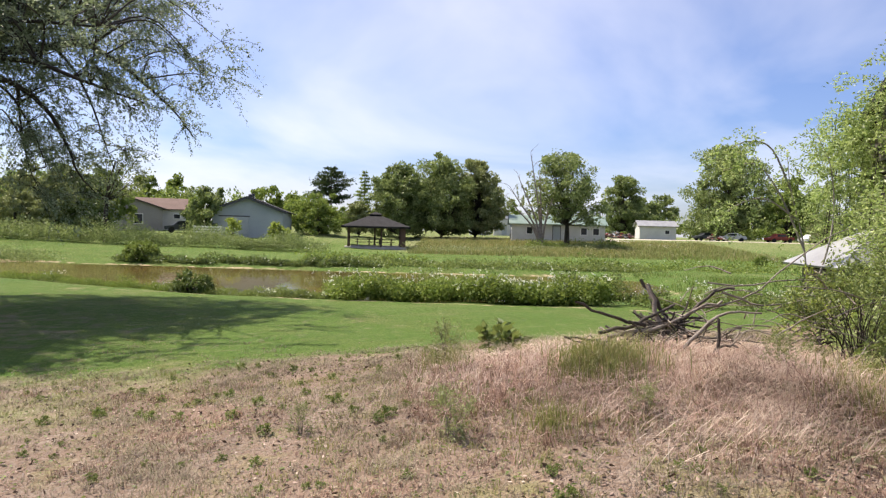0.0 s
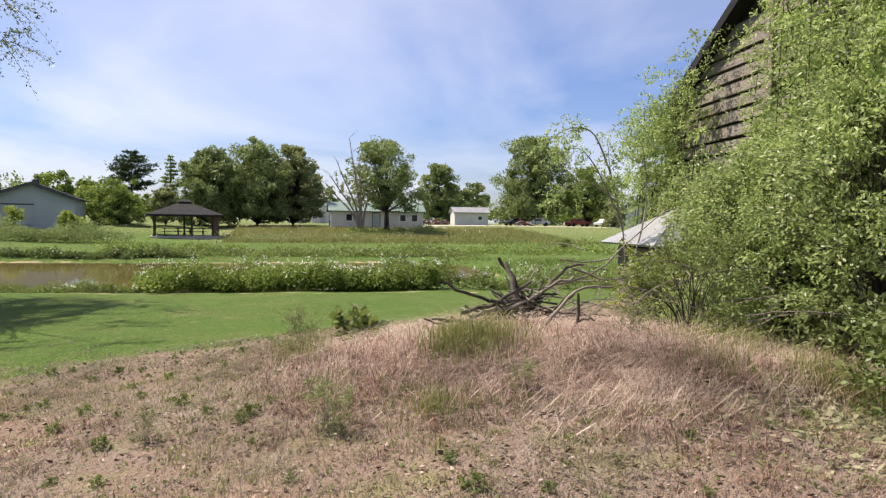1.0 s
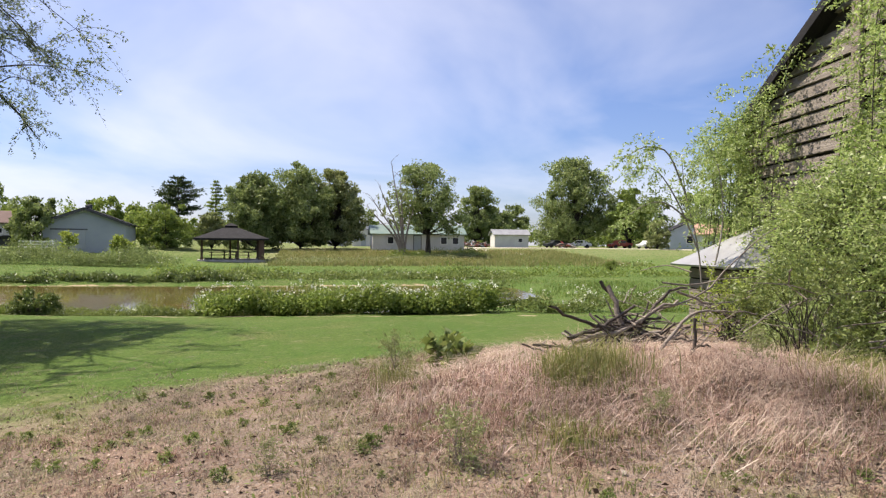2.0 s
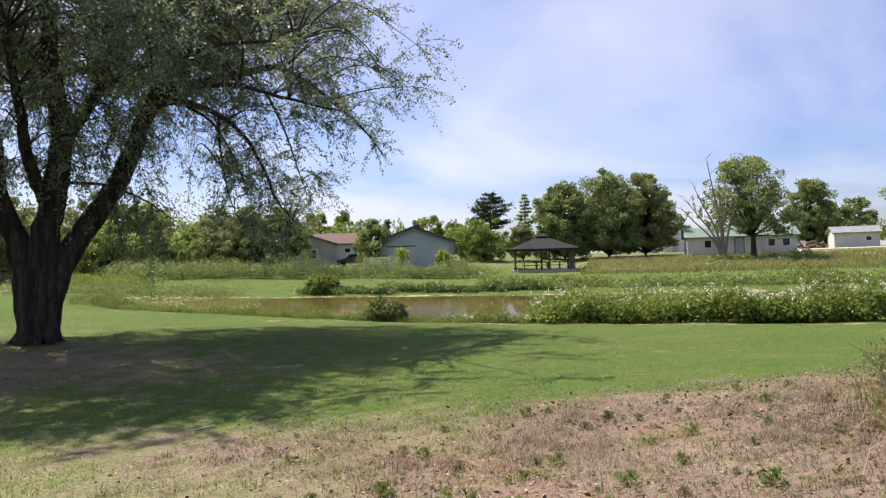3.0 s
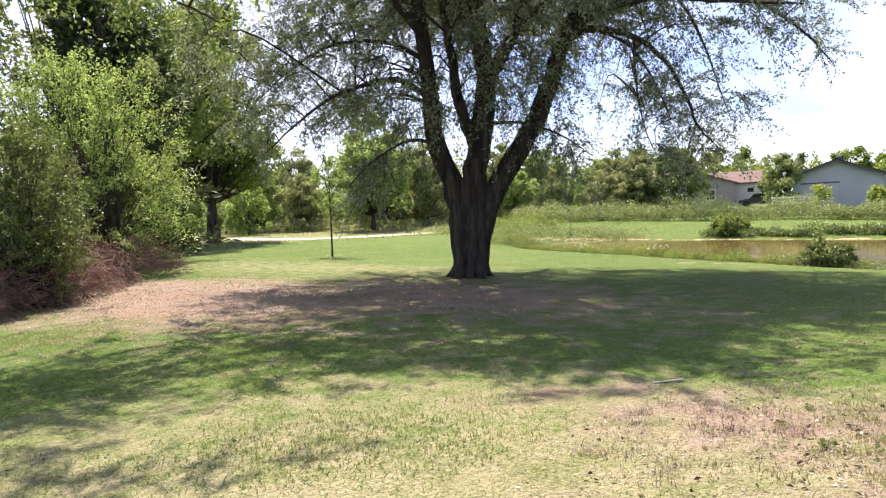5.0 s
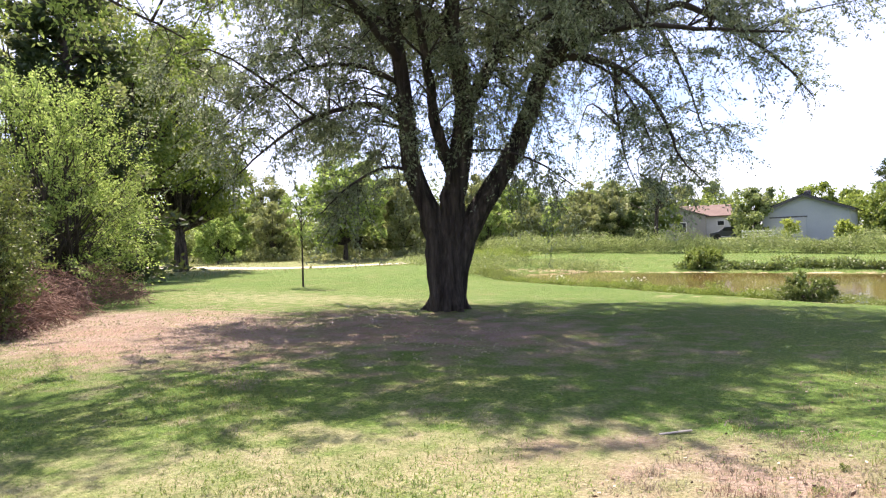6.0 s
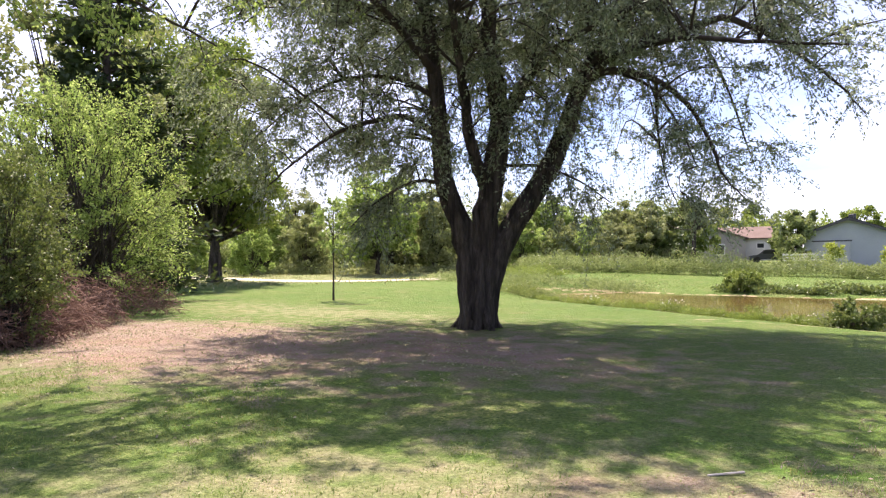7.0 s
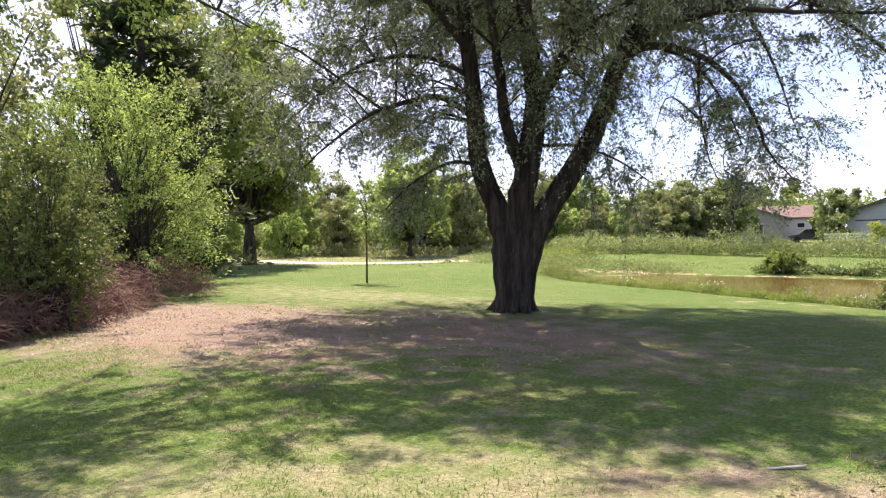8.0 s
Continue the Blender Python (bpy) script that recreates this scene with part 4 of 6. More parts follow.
# tree at the lawn edge whose boughs hang over the view
ot_limbs = [np.array(p, float) for p in (
    [(0, 0, -0.2), (0.1, 0, 1.6), (0.3, 0.1, 3.4), (0.5, 0.1, 5.2), (0.6, 0, 8.0)],
    [(0.3, 0.1, 3.2), (1.6, 0.6, 4.6), (3.2, 1.2, 5.4), (5.0, 1.6, 5.5), (6.4, 1.8, 5.0)],
    [(0.3, 0.1, 3.6), (1.4, 1.6, 5.2), (2.4, 3.2, 6.0), (3.4, 5.0, 6.0), (4.2, 6.4, 5.4)],
    [(0.5, 0.1, 5.0), (1.8, -0.4, 6.4), (3.6, -0.6, 7.0), (5.4, -0.4, 6.8)],
    [(0.5, 0.1, 5.0), (-0.8, 1.2, 6.6), (-1.8, 2.4, 7.6)],
    [(0.4, 0.1, 4.2), (1.8, 1.4, 5.8), (3.4, 2.6, 6.6), (5.2, 3.6, 6.6), (6.6, 4.2, 6.0)],
    [(0.4, 0.1, 4.4), (1.4, 1.8, 5.5), (2.4, 3.6, 5.6), (3.1, 5.0, 5.0), (3.8, 6.2, 4.3)],
    [(0.3, 0.1, 3.8), (1.6, 1.2, 5.2), (2.8, 2.2, 5.2), (3.6, 2.9, 4.6), (4.3, 3.3, 3.8)],
    # high limb out of view, added to shade the lawn's left side
    [(0.5, 0.1, 5.0), (0.8, 2.0, 7.2), (1.0, 4.2, 8.3), (1.5, 6.2, 8.5)])]
ot_c = []
for k in (1, 2, 3, 4, 5, 6, 7, 8):
    ln = smooth_line(ot_limbs[k], 26)[8:]
    for p in (ln[8:] if k in (6, 7) else ln):
        for _ in range((1 if k in (6, 7) else 3) if k < 8 else 6):
            ot_c.append(p + rng.normal(size=3) * (np.array([0.75, 0.75, 0.5]) if k < 8 else np.array([1.4, 1.0, 0.5])) + np.array([0, 0, 0.25]))
near_tree("lawn_edge_tree", (-15.2, -1.0, hz(-15.2, -1.0)), ot_limbs, [(0.24, 0.06), (0.10, 0.02), (0.10, 0.02), (0.09, 0.02), (0.08, 0.02), (0.09, 0.02), (0.07, 0.012), (0.07, 0.012), (0.09, 0.02)],
          np.array(ot_c), "leaf_bush", "leafy tree at the lawn edge with low hanging boughs", n_twig=5, twig_len=0.8, droop=0.4, n_leaf=34, leaf_len=0.085, leaf_w=0.038)

# wood behind the path
wood_a = far_tree_data(8.0, 3.4, 0.2, 0.30, 56, 190, 0.08)
wood_b = far_tree_data(6.0, 3.0, 0, 0.26, 46, 190, 0.04)
wood_c = far_tree_data(11.0, 4.4, 0.3, 0.34, 70, 190, 0.12)
for i, (x, y, dat, s, leaf) in enumerate((
        (-68.5, 37.5, wood_a, 1.0, "leaf_bush"), (-63.5, 40.0, wood_b, 1.0, "leaf_pale"), (-55.5, 43.0, wood_c, 1.0, "leaf_bush"), (-54.5, 49.5, wood_a, 0.95, "leaf_pale"),
        (-51.0, 65.0, wood_a, 1.05, "leaf_bush"), (-45.5, 69.0, wood_b, 0.95, "leaf_pale"), (-41.0, 69.5, wood_a, 0.85, "leaf_pale"), (-53.5, 61.0, wood_a, 1.0, "leaf_pale"),
        (-59.5, 48.0, wood_b, 1.2, "leaf_pale"), (-49.0, 57.0, wood_b, 1.0, "leaf_bush"), (-50.5, 53.0, wood_b, 0.9, "leaf_pale"), (-62.0, 33.0, wood_b, 0.75, "leaf_bush"),
        (-72.0, 31.0, wood_a, 0.9, "leaf_bush"), (-78.0, 27.0, wood_b, 1.1, "leaf_pale"), (-84.0, 34.0, wood_c, 0.9, "leaf_pale"), (-86.0, 22.0, wood_a, 1.0, "leaf_bush"),
        (-74.0, 45.0, wood_c, 0.95, "leaf_pale"), (-66.0, 55.0, wood_c, 1.0, "leaf_bush"), (-45.0, 76.0, wood_a, 0.9, "leaf_bush"), (-37.5, 59.0, wood_b, 1.0, "leaf_pale"),
        (-37.6, 65.6, wood_b, 0.62, "leaf_bush"), (-35.6, 64.6, wood_b, 0.48, "leaf_pale"), (-41.0, 60.0, wood_b, 0.95, "leaf_bush"), (-34.5, 57.2, wood_b, 0.85, "leaf_pale"), (-35.8, 53.5, wood_b, 0.78, "leaf_pale"), (-47.0, 62.0, wood_b, 0.9, "leaf_pale"))):
    ob = thing("wood_tree", (x, y, hz(x, y)), "leafy tree at the edge of the wood", "tree", "trees of the wood", "", i * 47)
    ob.scale = (s, s, s * (0.92 + 0.05 * (i % 4)))
    for nm, me, mt in (("trunk", dat[0], "bark"), ("crown", dat[1], leaf)):
        m2 = me if not me.materials or me.materials[0] == MAT[mt] else me.copy()
        if m2 is not me:
            m2.materials.clear()
        put(nm, m2, mt, ob)

# ---------------------------------------------------------------- far trees over the pond
n_limbs = far_tree_data(9.0, 3.4, 0.8, 0.20, 20, 60, 0.36)
far_tree("sparse_tree", -28.8, 54.6, 9.5, 3.2, "leaf_pale", "thin-crowned tree in front of the house", n_limbs, 0)
conifer("pine", -22.4, 121.6, 10.5, 3.6, "leaf_dark", "dark layered pine against the sky", 9, 850, 0.42, 0.55, True)
conifer("spruce", -14.5, 108, 9.4, 2.3, "leaf_mid", "pointed green conifer behind the shelter", 16, 500, 0.12, 0.40)
far_tree("broad_tree", -7.4, 93.5, 10.0, 4.6, "leaf_far", "large green broad-leaved tree beyond the pond", None, 30, clumps=130, per=210, leaf_size=0.34, base=0.03)
far_tree("broad_tree", -1.6, 94.5, 11.6, 5.0, "leaf_far", "large green broad-leaved tree beyond the pond", None, 75, clumps=130, per=210, leaf_size=0.34, base=0.03)
far_tree("broad_tree", 3.2, 96.5, 10.9, 4.4, "leaf_pale", "pale green tree beside a darker one", None, 80, clumps=130, per=210, leaf_size=0.34, base=0.03)
far_tree("dooryard_tree", 13.9, 80.8, 11.4, 5.0, "leaf_far", "silvery green tree in front of the white hut", None, 10, clumps=90, per=130, leaf_size=0.30, base=0.22, girth=1.4)
far_tree("broad_tree", 33.2, 134.5, 12.0, 4.3, "leaf_far", "rounded green tree behind the hut", None, 40, clumps=90, per=170, leaf_size=0.40, base=0.04)
far_tree("broad_tree", 48.6, 161.4, 10.0, 5.0, "leaf_far", "far green tree beyond the road", None, 60, clumps=46, per=150, leaf_size=0.5, base=0.05)
far_tree("broad_tree", 47.9, 119.3, 16.0, 7.4, "leaf_far", "tall broad-leaved tree beside the road", None, 100, clumps=150, per=190, leaf_size=0.42, base=0.03)
far_tree("broad_tree", 55.5, 112.0, 10.6, 4.0, "leaf_mid", "upright green tree beside the road", None, 140, clumps=56, per=170, leaf_size=0.4, base=0.06)
far_tree("broad_tree", 54.6, 100.2, 4.6, 2.1, "leaf_pale", "small pale tree in the houses' yard", None, 160, clumps=36, per=120, leaf_size=0.28, base=0.05)
for x, y, h, r in ((89, 143, 13.5, 7), (98, 137, 12.5, 7), (106, 131, 12, 7), (80, 152, 12, 7), (115, 120, 12, 7), (41.5, 150, 8.5, 4.5), (66, 140, 9, 5)):
    far_tree("hillside_tree", x, y, h, r, "leaf_far", "far green tree on the low rise", None, x * 7, "trees on the rise", clumps=44, per=130, leaf_size=0.6, base=0.03)
far_tree("yard_tree", -27.6, 74.5, 5.3, 2.8, "leaf_far", "dense round tree beside the grey garage", None, 10, clumps=46, per=150, leaf_size=0.32, base=0.05)
far_tree("yard_tree", -34.6, 59.6, 5.8, 3.3, "leaf_shrub", "dark dense tree beyond the pond", None, 40, clumps=90, per=190, leaf_size=0.26, base=0.03)
far_tree("yard_tree", -35.8, 68.3, 6.6, 2.6, "leaf_mid", "leafy tree in front of the bungalow", None, 75, clumps=70, per=170, leaf_size=0.26, base=0.16)
far_tree("yard_tree", -17.8, 88.0, 5.2, 3.6, "leaf_mid", "low rounded tree beside the grey garage", None, 50, clumps=46, per=150, leaf_size=0.34, base=0.04)
far_tree("yard_tree", -12.6, 90.0, 4.6, 2.2, "leaf_pale", "low rounded tree behind the shelter", None, 90, clumps=36, per=130, leaf_size=0.34, base=0.04)
for x, y, h, r in ((-54.5, 117, 8.0, 3.0), (-49.5, 119, 8.0, 3.2), (10.5, 158, 9.0, 4.5), (-36, 128, 7.0, 4.0), (-30, 126, 6.0, 3.5), (-6, 140, 7.5, 5.0), (0, 150, 8.0, 5.0)):
    far_tree("distant_tree", x, y, h, r, "leaf_mid", "distant green tree behind the houses", None, x * 5, "distant trees", clumps=36, per=110, leaf_size=0.5, base=0.05)

# belts of wood closing the view


def wood_belt(line, n, h, depth, leaf, label, size, per=420):
    ln = smooth_line(np.array([(x, y, 0) for x, y in line]), n)
    out = []
    for i, c in enumerate(ln):
        hh = h * rng.uniform(0.55, 1.15) * (0.8 + 0.3 * math.sin(i * 0.55 + 2 * math.sin(i * 0.21)))
        c = c + rng.normal(size=3) * np.array([depth * 0.3, depth * 0.3, 0]); c[2] = hz(c[0], c[1])
        r = hh * rng.uniform(0.45, 0.7)
        for _ in range(5):
            o = c + rng.normal(size=3) * np.array([r * 0.5, r * 0.5, 0]) + np.array([0, 0, hh * rng.uniform(0.25, 0.8)])
            k = per // 5
            q = unit(rng.normal(size=(k, 3))) * (rng.uniform(0.2, 1, k) ** 0.5)[:, None] * r * rng.uniform(0.4, 0.65)
            q[:, 2] = np.maximum(q[:, 2], c[2] - o[2])
            out.append(leaf_quads(o + q, rng.normal(size=(k, 3)) + np.array([0, 0, 0.2]), size, size * 0.6))
    return tagged(put("distant_wood", quads(np.concatenate(out)), leaf), label, "wood", "", "stuff")


wood_belt([(-150, 130), (-95, 165), (-40, 180), (20, 190), (80, 190), (140, 160), (190, 120)], 110, 7.5, 12, "leaf_far", "belt of distant green wood on the skyline", 0.9)
wood_belt([(-62, 80), (-45, 95), (-30, 108), (-15, 118)], 34, 4.8, 5, "leaf_mid", "low bushes and small trees behind the houses", 0.5)
wood_belt([(-105, 8), (-92, 40), (-72, 58), (-58, 72), (-48, 82)], 84, 8.5, 7, "leaf_far", "thick green wood beyond the path", 0.42, 800)
wood_belt([(-80, 36), (-66, 45), (-57, 53), (-50, 60), (-42, 66)], 70, 4.8, 3, "leaf_far", "leafy undergrowth at the edge of the wood", 0.30, 700)
wood_belt([(-125, -10), (-104, 14), (-88, 26), (-76, 34)], 56, 5.4, 4, "leaf_far", "leafy undergrowth beyond the path", 0.32, 650)
wood_belt([(22, 128), (40, 132), (60, 124), (84, 118), (110, 100)], 36, 4.2, 5, "leaf_mid", "bushes and small trees behind the road", 0.5)

# dead multi-stemmed tree beside the hut
dt = thing("bare_tree", (10.6, 78.6, hz(10.6, 78.6)), "half-bare tree with grey leaning stems", "tree")
tb = Tubes()
ends = []
for dx, dy, h in ((-3.9, 0, 7.2), (-3.0, 0.5, 8.8), (-1.6, -0.5, 11.2), (-0.4, 0.4, 9.6), (-4.3, 0.6, 6.2), (1.6, 0, 7.6)):
    ln = smooth_line([(0, 0, -0.2), (dx * 0.25, dy * 0.3, h * 0.4), (dx * 0.7, dy, h * 0.75), (dx, dy, h)], 10)
    tb.add(ln, np.linspace(0.17, 0.02, 10), 6)
    for p in ln[4:]:
        q = p + rng.normal(size=3) * np.array([0.8, 0.8, 0.4]) + (0, 0, 0.7)
        tb.add(smooth_line([p, (p + q) / 2 + (0, 0, 0.1), q], 4), np.linspace(0.035, 0.01, 4), 3)
        if p[2] < h * 0.8:
            ends.append(q)
put("trunk", tb.mesh(), "dead_wood", dt)
put("foliage", quads(spray(np.array(ends), np.array([(0, 0, 0.3)] * len(ends)), 2, 0.8, 0.2, 26, 0.26, 0.14)), "leaf_pale", dt)

# ---------------------------------------------------------------- shelter over the pond
gz = thing("picnic_shelter", (-8.4, 73.6, hz(-8.4, 73.6)), "open picnic shelter with a dark hipped roof on timber posts", "shelter", "", "", 8)
bm = bmesh.new(); box(bm, -3.3, -3.3, -0.4, 3.3, 3.3, 0.12, 0.03); part("floor_slab", bm, "concrete", gz)
bm = bmesh.new()
e, c0 = 3.65, 0.7
lo = [bm.verts.new((sx * e, sy * e, 2.30)) for sx, sy in ((-1, -1), (1, -1), (1, 1), (-1, 1))]
hi = [bm.verts.new((sx * c0, sy * c0, 3.45)) for sx, sy in ((-1, -1), (1, -1), (1, 1), (-1, 1))]
bt2 = [bm.verts.new((v.co.x, v.co.y, 2.12)) for v in lo]
for i in range(4):
    j = (i + 1) % 4
    bm.faces.new((lo[i], lo[j], hi[j], hi[i])); bm.faces.new((bt2[i], bt2[j], lo[j], lo[i]))
bm.faces.new(hi); bm.faces.new(bt2[::-1])
part("roof", bm, "dark_roof", gz)
bm = bmesh.new(); box(bm, -0.6, -0.6, 3.45, 0.6, 0.6, 3.62, 0.02)
tip = [bm.verts.new(p) for p in ((-0.75, -0.75, 3.62), (0.75, -0.75, 3.62), (0.75, 0.75, 3.62), (-0.75, 0.75, 3.62), (0, 0, 3.95))]
for i in range(4):
    bm.faces.new((tip[i], tip[(i + 1) % 4], tip[4]))
part("cupola", bm, "dark_roof", gz)
bm = bmesh.new(); box(bm, -0.09, -0.09, 0.12, 0.09, 0.09, 2.12, 0.01); box(bm, -0.14, -0.14, 0.12, 0.14, 0.14, 0.32, 0.01)
post = part("post", bm, "post", gz); post.location = (-2.9, -2.9, 0)
for px, py in ((-2.9, 0), (-2.9, 2.9), (0, 2.9), (2.9, 2.9), (2.9, 0), (0.6, -2.9), (-2.9, -1.5)):
    p2 = post.copy(); scene.collection.objects.link(p2); p2.location = (px, py, 0)
bm = bmesh.new(); box(bm, -0.28, -0.28, 0.12, 0.28, 0.28, 2.12, 0.02); box(bm, -0.33, -0.33, 0.12, 0.33, 0.33, 0.3, 0.02)
pil = part("brick_pillar", bm, "brick", gz, "brown brick corner pillar"); pil.location = (2.9, -2.9, 0)


def picnic_table(x, y, turn):
    t = thing("picnic_table", (x, y, hz(-8.4, 73.6) + 0.12), "dark wooden picnic table with fixed benches", "table", "tables in the shelter", "", turn)
    bm = bmesh.new(); box(bm, -0.9, -0.37, 0.70, 0.9, 0.37, 0.75, 0.01); part("tabletop", bm, "post", t)
    for sy in (-1, 1):
        bm = bmesh.new(); box(bm, -0.9, sy * 0.75 - 0.13, 0.42, 0.9, sy * 0.75 + 0.13, 0.46, 0.01); part("bench", bm, "post", t)
    for sx in (-0.65, 0.65):
        for sy in (-1, 1):
            bm = bmesh.new(); box(bm, sx - 0.04, -0.045, 0.0, sx + 0.04, 0.045, 0.8)
            bmesh.ops.rotate(bm, verts=bm.verts[:], cent=(0, 0, 0.75), matrix=Matrix.Rotation(radians(28 * sy), 3, "X"))
            for v in bm.verts:
                v.co.z = max(v.co.z, 0.0)
            part("leg", bm, "post", t)
    return t


picnic_table(-9.6, 72.9, 10); picnic_table(-7.2, 73.1, -6); picnic_table(-8.6, 75.0, 4)

# ---------------------------------------------------------------- houses


def gable_house(name, place, turn, L, W, wall_h, rise, wall, roof, label, category="house", over=0.35, windows=(), doors=(), ends=()):
    """A house with its ridge along its own x axis: walls, two roof sheets, and openings as (x, sill, width, height) on the front."""
    h = thing(name, place, label, category, "", "", turn)
    bm = bmesh.new()
    box(bm, -L / 2, -W / 2, -0.5, L / 2, W / 2, wall_h)
    for sx in (-1, 1):
        a = [bm.verts.new((sx * L / 2 - dx, y, z)) for dx in (0, sx * 0.15) for y, z in ((-W / 2, wall_h), (W / 2, wall_h), (0, wall_h + rise))]
        bm.faces.new(a[:3]); bm.faces.new(a[3:][::-1])
        for i in range(3):
            bm.faces.new((a[i], a[(i + 1) % 3], a[3 + (i + 1) % 3], a[3 + i]))
    bmesh.ops.recalc_face_normals(bm, faces=bm.faces[:])
    part("wall", bm, wall, h)
    drop = over * rise / (W / 2)
    for sy in (-1, 1):
        bm = bmesh.new()
        slab(bm, [(-L / 2 - over, sy * (W / 2 + over), wall_h - drop), (L / 2 + over, sy * (W / 2 + over), wall_h - drop),
                  (L / 2 + over, sy * 0.0, wall_h + rise), (-L / 2 - over, sy * 0.0, wall_h + rise)], 0.14)
        part("roof", bm, roof, h)

    def opening(nm, face, x, s, w, hh, frame_mat, pane_mat):
        y = -W / 2 if face == "front" else None
        bm = bmesh.new()
        for x0, x1, z0, z1 in ((x - w / 2 - 0.09, x + w / 2 + 0.09, s + hh, s + hh + 0.1), (x - w / 2 - 0.09, x + w / 2 + 0.09, s - 0.1, s),
                               (x - w / 2 - 0.09, x - w / 2, s, s + hh), (x + w / 2, x + w / 2 + 0.09, s, s + hh)):
            if face == "front":
                box(bm, x0, y - 0.06, z0, x1, y - 0.002, z1)
            else:
                box(bm, -L / 2 - 0.06, x0, z0, -L / 2 - 0.002, x1, z1)
        f = part(nm, bm, frame_mat, h)
        bm = bmesh.new()
        if face == "front":
            box(bm, x - w / 2, y - 0.025, s, x + w / 2, y - 0.004, s + hh)
        else:
            box(bm, -L / 2 - 0.025, x - w / 2, s, -L / 2 - 0.004, x + w / 2, s + hh)
        part("pane" if nm == "window" else "panel", bm, pane_mat, f)
    for o in windows:
        opening("window", "front", *o, "white_trim", "glass")
    for o in doors:
        opening("door", "front", *o, "trim", "grey_door")
    for o in ends:
        opening("window", "end", *o, "white_trim", "glass")
    return h


# grey garage: gable end towards the pond, so its ridge runs away
ga = thing("garage", (-22.9, 74.3, 1.05), "grey metal garage with a low gable and dark roof edge", "garage", "", "", 9)
gw, gd, gh, gr = 7.7, 12.0, 2.55, 1.5
bm = bmesh.new()
box(bm, -gw / 2, 0, -1.2, gw / 2, gd, gh)
for y0, y1 in ((0, 0.15), (gd - 0.15, gd)):
    a = [bm.verts.new((x, y, z)) for y in (y0, y1) for x, z in ((-gw / 2, gh), (gw / 2, gh), (0, gh + gr))]
    bm.faces.new(a[:3]); bm.faces.new(a[3:][::-1])
    for i in range(3):
        bm.faces.new((a[i], a[(i + 1) % 3], a[3 + (i + 1) % 3], a[3 + i]))
bmesh.ops.recalc_face_normals(bm, faces=bm.faces[:])
part("wall", bm, "grey_wall", ga)
for sx in (-1, 1):
    bm = bmesh.new()
    slab(bm, [(sx * (gw / 2 + 0.4), -0.4, gh - 0.12), (sx * (gw / 2 + 0.4), gd + 0.4, gh - 0.12), (0, gd + 0.4, gh + gr), (0, -0.4, gh + gr)], 0.13)
    part("roof", bm, "dark_roof", ga)
    bm = bmesh.new()
    slab(bm, [(sx * (gw / 2 + 0.42), -0.46, gh - 0.30), (sx * (gw / 2 + 0.42), -0.405, gh - 0.30), (0, -0.405, gh + gr - 0.17), (0, -0.46, gh + gr - 0.17)], 0.24)
    part("fascia", bm, "trim", ga)
bm = bmesh.new(); box(bm, -3.0, -0.05, -0.1, 0.1, -0.004, 1.85)
gdoor = part("garage_door", bm, "grey_door", ga, "pale sectional garage door")
for k in range(4):
    bm = bmesh.new(); box(bm, -2.96, -0.075, -0.08 + k * 0.48, 0.06, -0.052, 0.38 + k * 0.48, 0.01); part("door_panel", bm, "grey_door", gdoor)
bm = bmesh.new(); box(bm, -3.15, -0.08, 1.85, 0.25, -0.004, 1.97); part("door_header", bm, "trim", ga)
for vy, vh in ((2.0, 0.45), (3.6, 0.6)):
    bm = bmesh.new(); box(bm, -0.22, vy - 0.2, gh + gr - 0.1, 0.22, vy + 0.2, gh + gr + vh, 0.04); part("roof_vent", bm, "trim", ga)

gable_house("bungalow", (-37.0, 84.3, 1.0), 24, 5.5, 6.5, 2.75, 1.3, "white_wall", "red_roof", "white bungalow wing under a faded red-brown roof",
            windows=((1.7, 1.6, 0.7, 0.5),))
# wall colour carries the shade of the yard trees in front
gable_house("bungalow", (-40.7, 81.8, 1.0), 116, 9.0, 8.6, 2.7, 1.4, "shaded_wall", "brown_roof", "bungalow with its gable towards the pond, walls darkened for shade",
            ends=((-1.6, 0.9, 0.9, 1.1), (1.4, 0.9, 0.9, 1.1)))
gable_house("bungalow", (-47.0, 84.0, 0.75), 10, 12.0, 8.0, 2.6, 1.7, "white_wall", "red_roof", "white house with a brown roof half hidden by trees",
            windows=((-3.0, 0.9, 1.2, 1.1), (2.0, 0.9, 1.2, 1.1)))
gable_house("hut", (14.2, 92.5, hz(14.2, 92.5)), -2, 12.4, 6.0, 2.3, 1.1, "white_wall", "green_roof", "long white hut with a green metal roof",
            windows=((3.4, 1.0, 0.75, 0.85), (5.0, 1.0, 0.75, 0.85), (-3.8, 1.0, 0.75, 0.85)), doors=((-0.2, 0.05, 0.95, 2.0),), ends=((-1.2, 1.0, 0.7, 0.9), (1.2, 1.0, 0.7, 0.9)))
gable_house("white_shed", (36.0, 121.5, hz(36, 121.5)), -6, 6.2, 5.5, 2.3, 0.9, "white_wall", "tin", "small white shed with a pale tin roof", "shed", windows=((1.6, 1.0, 0.7, 0.6),))
gable_house("roadside_house", (60.5, 88.0, hz(60, 88)), -32, 11.0, 8.0, 2.7, 1.5, "white_wall", "orange_roof", "white house with a faded orange roof by the road",
            windows=((-1.2, 0.9, 1.5, 1.1), (2.6, 0.9, 1.2, 1.1)), doors=((-3.9, 0.05, 1.0, 2.05),), ends=((0, 0.9, 1.0, 1.1),))
